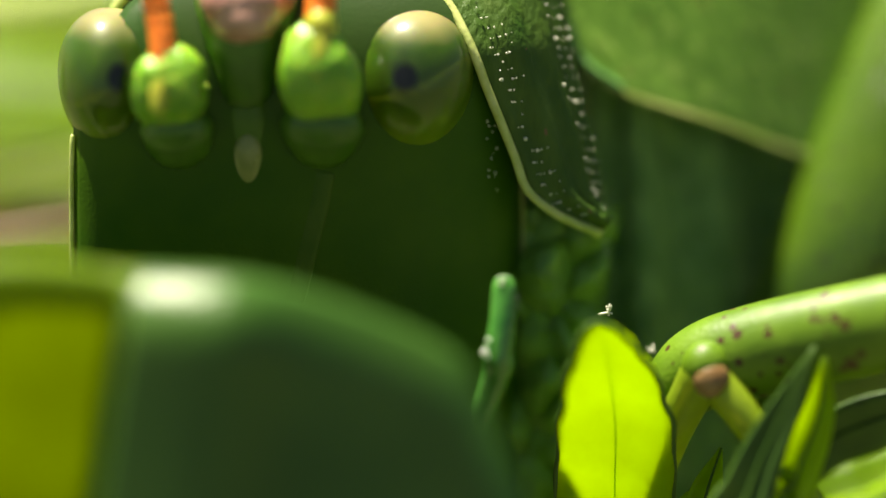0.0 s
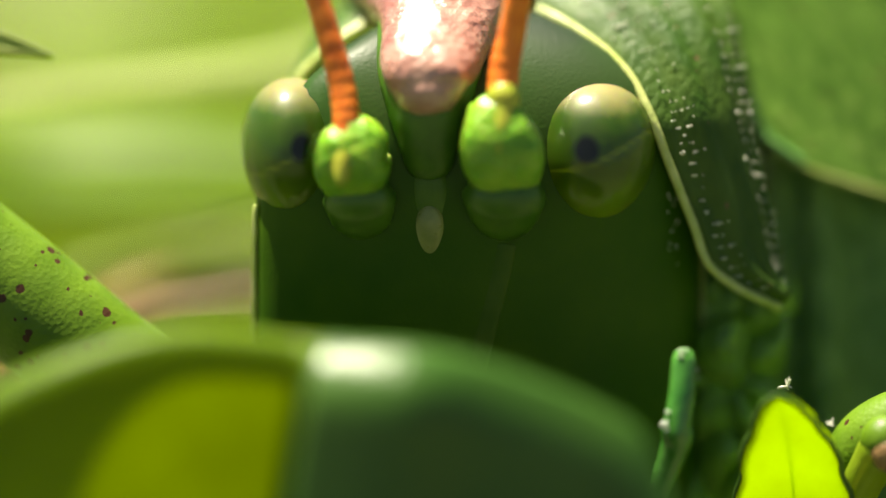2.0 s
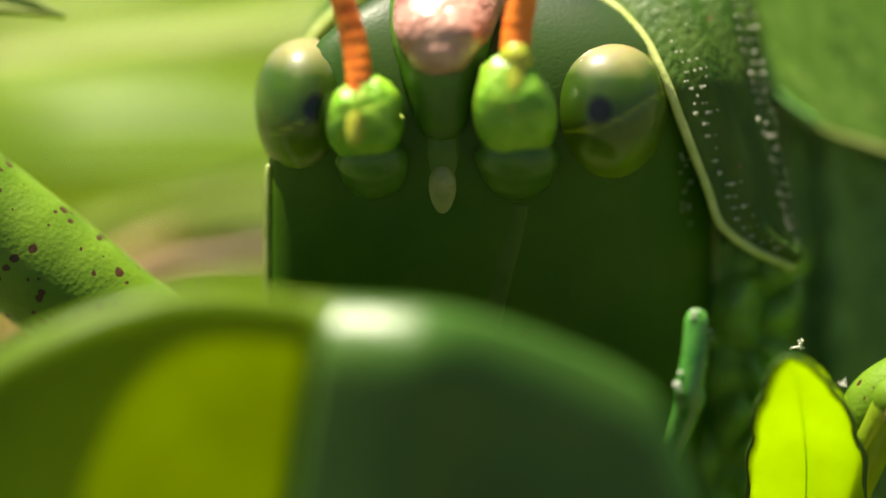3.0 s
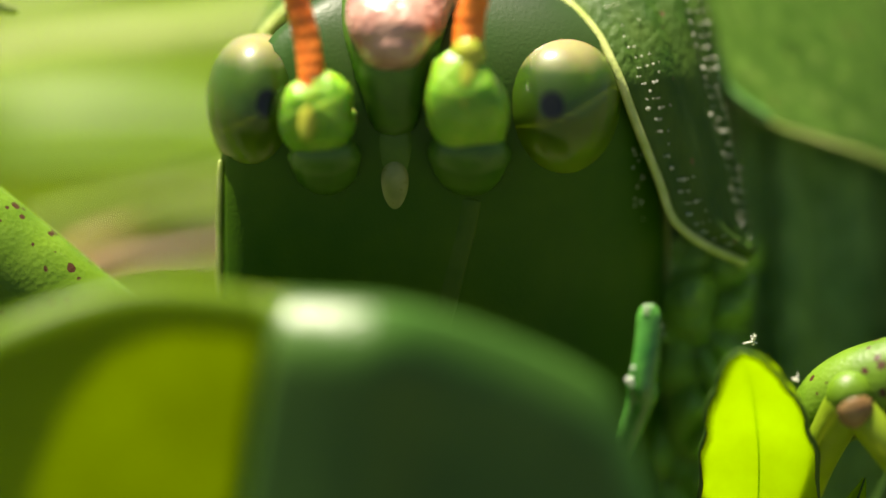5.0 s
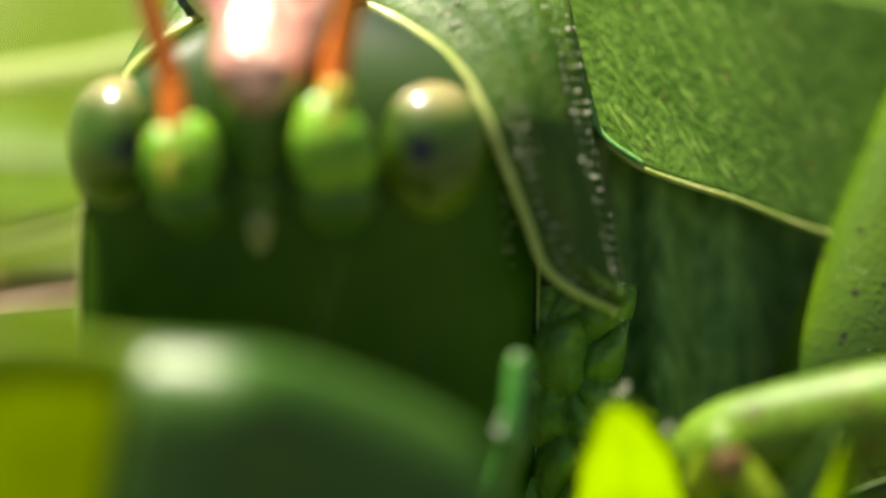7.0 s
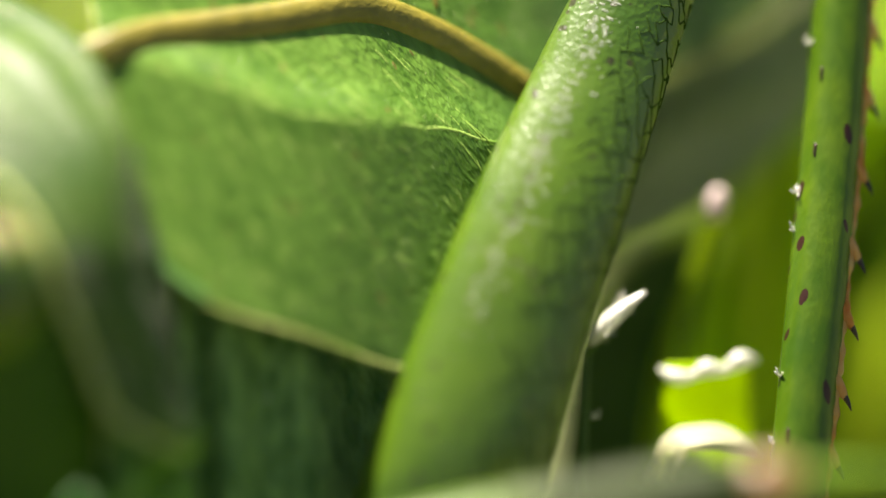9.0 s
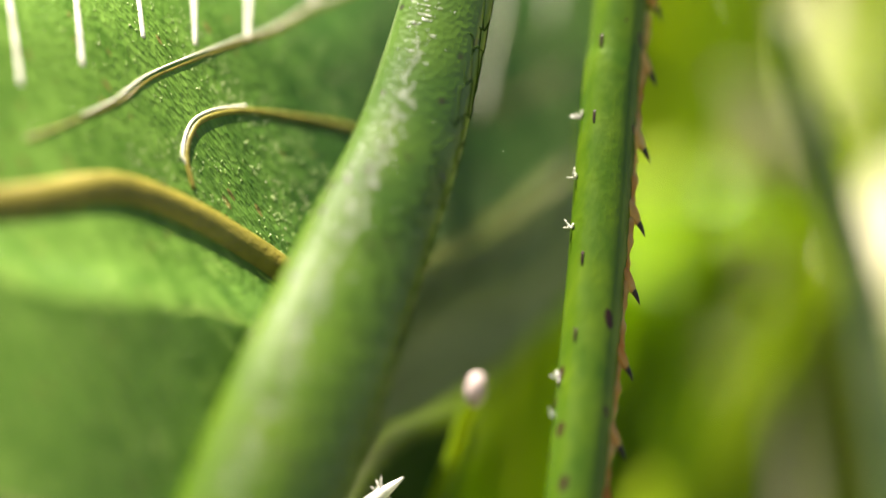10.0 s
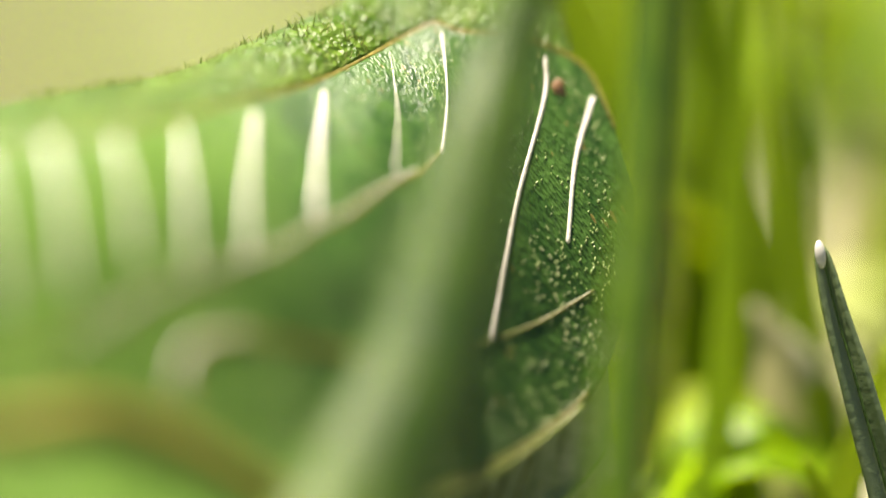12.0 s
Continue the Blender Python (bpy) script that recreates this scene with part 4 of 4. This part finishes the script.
YOUNG = [(x, y, z, w * (1 + 0.045 * math.sin(7.5 * z) + 0.03 * math.sin(17 * z))) for x, y, z, w in spline([(1.009 * x, y + 0.9, 1.009 * z, w) for x, y, z, w in YOUNG], 40)]
part("leaf_blade", blade(YOUNG, (0, -1, 0.05), 0.10, 40, 0.05, across=10), LEAF_LIT, young)
part("midrib", tube([(x, y + 0.09, z, 0.014) for x, y, z, w in YOUNG[6:-3]], 30, 8, 0.3), LEAF_LIT, young)
yedge = spline(YOUNG, 41)
bristle_clump(2.95, 0.35, -1.13, 9, 0.20, young, 41)
bristle_clump(3.70, -0.2, -1.8, 8, 0.16, young, 42)
for side in (-1, 1):
    part("leaf_edge", tube([(p[0] + side * p[3], p[1] + 0.02, p[2], 0.05) for p in yedge[6:]], 50, 8), LEAF_SHADE, young, "darker leaf edge")


def side_leaf(rows, mat, label, facing=(0, -1, 0.1), fold=0.3, group="", rib=LEAF_SHADE):
    ob = thing("grass_plant", rows[0][:3], label, "grass", group)
    part("leaf_blade", blade(rows, facing, fold, 26, 0.06), mat, ob)
    part("midrib", tube([(x, y - 0.04, z, max(0.02, w * 0.09)) for x, y, z, w in rows], 30, 6), rib, ob)
    return ob


# one folded leaf as two blades, its shaded and sunlit faces coloured apart
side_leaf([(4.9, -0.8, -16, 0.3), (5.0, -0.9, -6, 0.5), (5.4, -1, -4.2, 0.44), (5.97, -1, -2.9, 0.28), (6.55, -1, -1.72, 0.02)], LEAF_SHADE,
          "dark face of a narrow folded leaf, shade in its colour")
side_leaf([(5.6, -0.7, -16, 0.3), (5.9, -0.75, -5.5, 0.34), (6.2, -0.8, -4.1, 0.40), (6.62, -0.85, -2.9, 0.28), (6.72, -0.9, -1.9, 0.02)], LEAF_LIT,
          "sunlit face of a narrow folded leaf, bright by its colour")
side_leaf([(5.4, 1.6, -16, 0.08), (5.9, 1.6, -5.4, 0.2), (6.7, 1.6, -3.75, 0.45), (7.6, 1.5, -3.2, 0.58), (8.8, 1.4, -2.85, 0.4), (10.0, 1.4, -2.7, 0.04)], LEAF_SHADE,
          "dark green leaf, shade put into its colour", (0, -1, -0.45), 0.05)
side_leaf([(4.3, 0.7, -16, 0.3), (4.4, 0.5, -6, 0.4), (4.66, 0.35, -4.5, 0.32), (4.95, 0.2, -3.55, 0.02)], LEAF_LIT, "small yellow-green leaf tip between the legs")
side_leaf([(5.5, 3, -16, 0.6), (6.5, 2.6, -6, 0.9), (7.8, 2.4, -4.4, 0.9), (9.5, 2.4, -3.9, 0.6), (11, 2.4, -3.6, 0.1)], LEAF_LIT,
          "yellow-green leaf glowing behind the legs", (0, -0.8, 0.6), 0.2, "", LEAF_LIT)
grey = side_leaf([(22.1, 11.60, -13.9, 0.32), (21.5, 11.5, -0.2, 0.35), (20.82, 11.4, 5.95, 0.36), (20.0, 11.3, 9.18, 0.30), (19.55, 11.3, 10.75, 0.23), (19.31, 11.3, 11.73, 0.15), (19.23, 11.30, 12.02, 0.059)], GREY_BLADE,
          "upright grey-green grass blade with a pale tip", (-0.5, -1, 0.4))
part("tip", ball((19.24, 11.22, 11.85), (0.10, 0.09, 0.26), (0, -8, 0), 2.0, 12, 10), HAIR, grey, "whitish tip")
side_leaf([(-22, 6, -12, 0.6), (-18, 3, 4, 0.6), (-14, 1.5, 5.3, 0.45), (-11.6, 1, 4.98, 0.25), (-10.35, 1, 4.7, 0.03)], DRY, "pointed pale grass tip")


tuft = thing("seed_tuft", (10.3, 6.2, -12), "small white hairy seed tuft on a stalk", "seed")
part("stalk", tube([(10.0, 5.2, -12, 0.12), (10.15, 6.2, 0.6, 0.10), (10.35, 6.1, 2.3, 0.08)], 14, 8), LEAF_SHADE, tuft)
part("husk", tube([(10.3, 6.1, 2.25, 0.10), (10.55, 6.0, 2.55, 0.16), (10.85, 6.0, 2.82, 0.13), (11.27, 6.0, 3.15, 0.02)], 14, 10), HAIR, tuft, "pale pointed husk")
bristle_clump(10.45, 6.0, 2.4, 30, 0.36, tuft, 31)
bristle_clump(10.9, 6.0, 2.85, 20, 0.35, tuft, 33)
bristle_clump(10.4, 6.0, 0.9, 9, 0.16, tuft, 32)
curl = thing("curled_leaf", (12.4, 6.6, -12), "small yellow-green leaf with a curled white edge", "leaf")
part("leaf_blade", blade([(12.2, 8.5, -12, 0.3), (12.51, 7.90, -2.03, 0.8), (12.51, 7.00, 0.81, 0.84), (12.51, 6.70, 1.87, 0.78)], (0, -1, 0), 0.1, 16, 0.06), LEAF_LIT, curl)
part("curled_edge", tube([(11.65, 6.80, 1.76, 0.06), (11.90, 6.65, 1.62, 0.14), (12.21, 6.60, 1.64, 0.09), (12.46, 6.55, 1.77, 0.16), (12.76, 6.60, 1.74, 0.09),
                          (13.07, 6.60, 1.92, 0.17), (13.37, 6.80, 1.92, 0.05)], 30, 10), HAIR, curl, "white curled edge")
curl = thing("curled_leaf", (12.2, 6, -12), "pale dry curled leaf", "leaf")
part("leaf_blade", blade([(11.2, 6.0, -12, 0.2), (11.45, 6.70, -2.03, 0.3), (11.75, 6.30, 0.20, 0.3), (12.31, 6.20, 0.51, 0.36), (12.87, 6.20, 0.43, 0.32), (13.37, 6.30, 0.15, 0.05)], (0, -0.6, 0.8), 0.3, 26, 0.08), PALE_LEAF, curl)
part("leaf_stem", tube([(11.2, 6.0, -12, 0.15), (11.45, 6.70, -2.03, 0.12), (11.75, 6.35, 0.15, 0.08)], 14, 8), DRY, curl)
bud = thing("flower_bud", (12.6, 8.4, -12), "pale pinkish bud on a thin green stalk", "bud")
part("stalk", tube([(11.2, 9.0, -12, 0.2), (11.6, 8.6, 0, 0.2), (12.5, 8.0, 3.9, 0.14), (12.72, 7.8, 4.5, 0.12)], 20, 10), LEAF_BROAD, bud)
part("petal", ball((12.78, 7.6, 4.8), (0.19, 0.19, 0.32), (0, 8, 0), 2.2, 16, 12), PETAL, bud, "pale pinkish white petals")
side_leaf([(10.4, 12, -12, 0.8), (11.1, 11, 0, 1.0), (11.9, 10.5, 3.0, 0.85), (12.9, 10.2, 4.3, 0.1)], LEAF_SHADE, "dark green leaf, deep shade put into its colour")
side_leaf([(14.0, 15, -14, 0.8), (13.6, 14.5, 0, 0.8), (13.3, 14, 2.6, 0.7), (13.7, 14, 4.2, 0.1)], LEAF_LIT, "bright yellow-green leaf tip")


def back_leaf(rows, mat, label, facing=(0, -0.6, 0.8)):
    # scaled towards the camera's position: blades stand nearer yet keep their place in its view
    camera_y, near = -96.0, []
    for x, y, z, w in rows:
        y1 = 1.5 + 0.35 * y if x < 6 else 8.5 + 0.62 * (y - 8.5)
        k = (y1 - camera_y) / (y - camera_y)
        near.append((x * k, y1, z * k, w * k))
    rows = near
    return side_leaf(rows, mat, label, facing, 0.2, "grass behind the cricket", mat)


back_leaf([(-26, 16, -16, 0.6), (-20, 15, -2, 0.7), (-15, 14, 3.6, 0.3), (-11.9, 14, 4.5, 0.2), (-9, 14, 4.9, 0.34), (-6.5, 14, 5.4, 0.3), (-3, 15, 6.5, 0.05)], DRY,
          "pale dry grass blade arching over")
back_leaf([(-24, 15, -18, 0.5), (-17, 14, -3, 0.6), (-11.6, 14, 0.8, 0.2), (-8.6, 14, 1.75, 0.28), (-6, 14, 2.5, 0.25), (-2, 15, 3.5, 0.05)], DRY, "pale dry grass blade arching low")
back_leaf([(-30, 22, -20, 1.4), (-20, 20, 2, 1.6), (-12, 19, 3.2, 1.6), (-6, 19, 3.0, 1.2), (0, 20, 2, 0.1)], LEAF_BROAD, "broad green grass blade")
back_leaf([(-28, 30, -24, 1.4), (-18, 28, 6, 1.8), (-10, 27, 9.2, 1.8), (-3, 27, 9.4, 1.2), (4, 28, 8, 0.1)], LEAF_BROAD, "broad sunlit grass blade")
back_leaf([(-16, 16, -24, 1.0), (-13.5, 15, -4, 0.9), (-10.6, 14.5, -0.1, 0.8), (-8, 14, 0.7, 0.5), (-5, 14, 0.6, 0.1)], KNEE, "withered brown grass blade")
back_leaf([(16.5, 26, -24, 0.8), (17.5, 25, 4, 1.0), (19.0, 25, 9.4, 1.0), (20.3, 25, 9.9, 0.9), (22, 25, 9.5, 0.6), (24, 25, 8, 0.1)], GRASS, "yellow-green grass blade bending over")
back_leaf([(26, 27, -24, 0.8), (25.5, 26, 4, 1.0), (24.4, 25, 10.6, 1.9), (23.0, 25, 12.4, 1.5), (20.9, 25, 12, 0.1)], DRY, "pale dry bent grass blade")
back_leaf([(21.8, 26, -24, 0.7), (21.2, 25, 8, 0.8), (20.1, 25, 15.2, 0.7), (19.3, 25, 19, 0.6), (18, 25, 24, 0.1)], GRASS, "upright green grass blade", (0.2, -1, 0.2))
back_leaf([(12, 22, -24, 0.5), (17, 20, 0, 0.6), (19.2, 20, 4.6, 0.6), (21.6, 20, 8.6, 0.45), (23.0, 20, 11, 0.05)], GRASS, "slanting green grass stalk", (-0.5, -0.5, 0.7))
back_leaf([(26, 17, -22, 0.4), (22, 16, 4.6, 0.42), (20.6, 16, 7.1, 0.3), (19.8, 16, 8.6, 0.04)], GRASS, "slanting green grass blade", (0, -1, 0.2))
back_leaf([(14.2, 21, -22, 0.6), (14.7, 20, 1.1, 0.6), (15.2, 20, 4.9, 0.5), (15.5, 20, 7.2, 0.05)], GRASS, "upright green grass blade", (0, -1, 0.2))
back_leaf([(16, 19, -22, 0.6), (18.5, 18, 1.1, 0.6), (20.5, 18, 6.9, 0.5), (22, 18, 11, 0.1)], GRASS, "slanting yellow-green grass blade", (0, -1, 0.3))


side_leaf([(23.7, 14.5, -22, 0.8), (23.1, 14.5, 3, 0.9), (22.4, 16, 7.2, 1.4), (21.7, 19, 9.8, 1.3), (20.9, 21.5, 11.2, 0.1)], PALE_LEAF,
          "pale bent leaf lit by the sun", (-0.3, -0.4, 0.85), 0.2, "grass behind the cricket", PALE_LEAF)
side_leaf([(21.6, 17, -22, 0.5), (20.8, 16.5, 3, 0.7), (20.2, 16, 7.4, 0.9), (19.5, 15.6, 10, 0.7), (18.8, 15.4, 11.4, 0.05)], PALE_LEAF,
          "narrow pale leaf", (-0.3, -0.4, 0.85), 0.2, "grass behind the cricket", PALE_LEAF)
side_leaf([(25.6, 20, -26, 1.2), (25.0, 20, 6, 1.8), (24.2, 22, 10.5, 2.4), (23.4, 26.5, 14.2, 1.8), (22.8, 30.5, 16.4, 0.1)], PALE_LEAF,
          "broad pale leaf in full sun", (-0.3, -0.4, 0.85), 0.2, "grass behind the cricket", PALE_LEAF)
side_leaf([(15, 19, -22, 0.4), (17.2, 18.6, 1.6, 0.45), (19.1, 18.3, 5.4, 0.46), (21.0, 18, 8.7, 0.36), (22.0, 18, 10.4, 0.05)], DRY,
          "pale slanting grass stalk", (-0.5, -0.6, 0.6), 0.2, "grass behind the cricket", DRY)
side_leaf([(15.5, 18, -22, 0.8), (16.2, 16, 4, 1.0), (17.3, 15.5, 8.0, 1.0), (18.8, 15, 8.8, 0.9), (20.5, 15, 7.9, 0.1)], LEAF_LIT,
          "bright yellow leaf bending over", (0, -0.7, 0.7), 0.2, "grass behind the cricket", LEAF_LIT)
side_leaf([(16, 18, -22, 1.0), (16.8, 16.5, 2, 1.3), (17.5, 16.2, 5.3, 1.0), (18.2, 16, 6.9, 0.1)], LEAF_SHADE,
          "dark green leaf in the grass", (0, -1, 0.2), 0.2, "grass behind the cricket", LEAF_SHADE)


def meadow():
    rng = random.Random(7)
    bm = bmesh.new()
    for k in range(900):
        y = 40 + 260 * rng.random() ** 1.3
        x = (rng.random() - 0.5) * (90 + y * 0.9) + 5
        foot = -17 - 0.32 * y
        h = rng.uniform(0.45, 1.1) * (30 + 0.42 * y)
        if y > 60:
            h *= 0.7 if x < 8 + 0.1 * y else 1.3
        w = 0.8 + 1.6 * rng.random()
        lean, back = rng.uniform(-0.6, 0.6) * h, rng.uniform(-0.1, 0.3) * h
        blade([(x, y, foot, w), (x + lean * 0.2, y + back * 0.3, foot + h * 0.5, w), (x + lean * 0.6, y + back, foot + h * 0.9, w * 0.7),
               (x + lean, y + back * 1.6, foot + h * 0.95, 0.05)], (rng.uniform(-0.5, 0.5), -1, 0.3 if x < 8 else 0.8), 0.2, 8, 0.08, bm, 2)
    single("grass", bm, GRASS, (0, 60, -30), "sunlit yellow-green grass", "grass", kind="stuff")


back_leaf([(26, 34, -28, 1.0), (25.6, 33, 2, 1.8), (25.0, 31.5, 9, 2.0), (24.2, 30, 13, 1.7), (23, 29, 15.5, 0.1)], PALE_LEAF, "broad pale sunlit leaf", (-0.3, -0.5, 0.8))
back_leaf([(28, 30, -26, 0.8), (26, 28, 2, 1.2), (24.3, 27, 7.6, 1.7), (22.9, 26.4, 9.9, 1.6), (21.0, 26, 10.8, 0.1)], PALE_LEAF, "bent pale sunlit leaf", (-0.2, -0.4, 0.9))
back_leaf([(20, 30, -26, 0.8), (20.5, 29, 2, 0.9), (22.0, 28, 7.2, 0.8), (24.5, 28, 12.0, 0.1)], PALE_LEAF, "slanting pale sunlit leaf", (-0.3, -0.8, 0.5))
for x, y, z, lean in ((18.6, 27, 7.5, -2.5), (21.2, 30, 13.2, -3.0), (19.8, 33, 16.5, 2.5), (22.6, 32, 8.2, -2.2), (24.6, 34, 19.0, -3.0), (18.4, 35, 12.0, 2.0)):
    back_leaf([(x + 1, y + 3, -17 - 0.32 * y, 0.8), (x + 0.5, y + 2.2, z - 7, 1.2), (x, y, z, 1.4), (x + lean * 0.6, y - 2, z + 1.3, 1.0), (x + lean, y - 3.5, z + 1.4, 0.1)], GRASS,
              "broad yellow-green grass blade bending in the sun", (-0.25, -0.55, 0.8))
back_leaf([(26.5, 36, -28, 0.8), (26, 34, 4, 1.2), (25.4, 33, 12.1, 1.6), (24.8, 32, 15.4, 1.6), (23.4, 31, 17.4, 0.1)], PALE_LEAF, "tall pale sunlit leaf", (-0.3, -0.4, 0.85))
# dark blades added to stand for the shaded gaps between the grass
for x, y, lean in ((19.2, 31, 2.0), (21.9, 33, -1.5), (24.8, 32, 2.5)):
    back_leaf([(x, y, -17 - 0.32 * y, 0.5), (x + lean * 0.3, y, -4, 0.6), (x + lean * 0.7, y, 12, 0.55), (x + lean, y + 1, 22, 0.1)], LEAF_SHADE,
              "narrow dark blade for a shaded gap in the grass", (0.1, -1, 0.2))
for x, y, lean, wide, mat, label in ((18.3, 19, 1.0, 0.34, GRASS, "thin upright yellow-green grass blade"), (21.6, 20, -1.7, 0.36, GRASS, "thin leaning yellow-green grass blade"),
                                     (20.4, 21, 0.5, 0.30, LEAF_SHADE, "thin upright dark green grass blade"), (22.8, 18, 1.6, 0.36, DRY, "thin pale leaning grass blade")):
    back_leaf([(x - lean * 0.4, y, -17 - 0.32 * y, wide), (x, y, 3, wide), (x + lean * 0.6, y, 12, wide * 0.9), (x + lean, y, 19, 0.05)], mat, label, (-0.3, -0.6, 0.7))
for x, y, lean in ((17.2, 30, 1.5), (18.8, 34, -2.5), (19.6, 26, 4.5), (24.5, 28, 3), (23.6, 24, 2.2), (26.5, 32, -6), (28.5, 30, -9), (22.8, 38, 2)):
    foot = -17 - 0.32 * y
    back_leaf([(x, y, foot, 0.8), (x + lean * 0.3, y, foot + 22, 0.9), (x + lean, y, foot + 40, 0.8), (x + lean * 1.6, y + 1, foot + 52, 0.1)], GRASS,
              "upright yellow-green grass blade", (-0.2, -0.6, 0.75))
meadow()
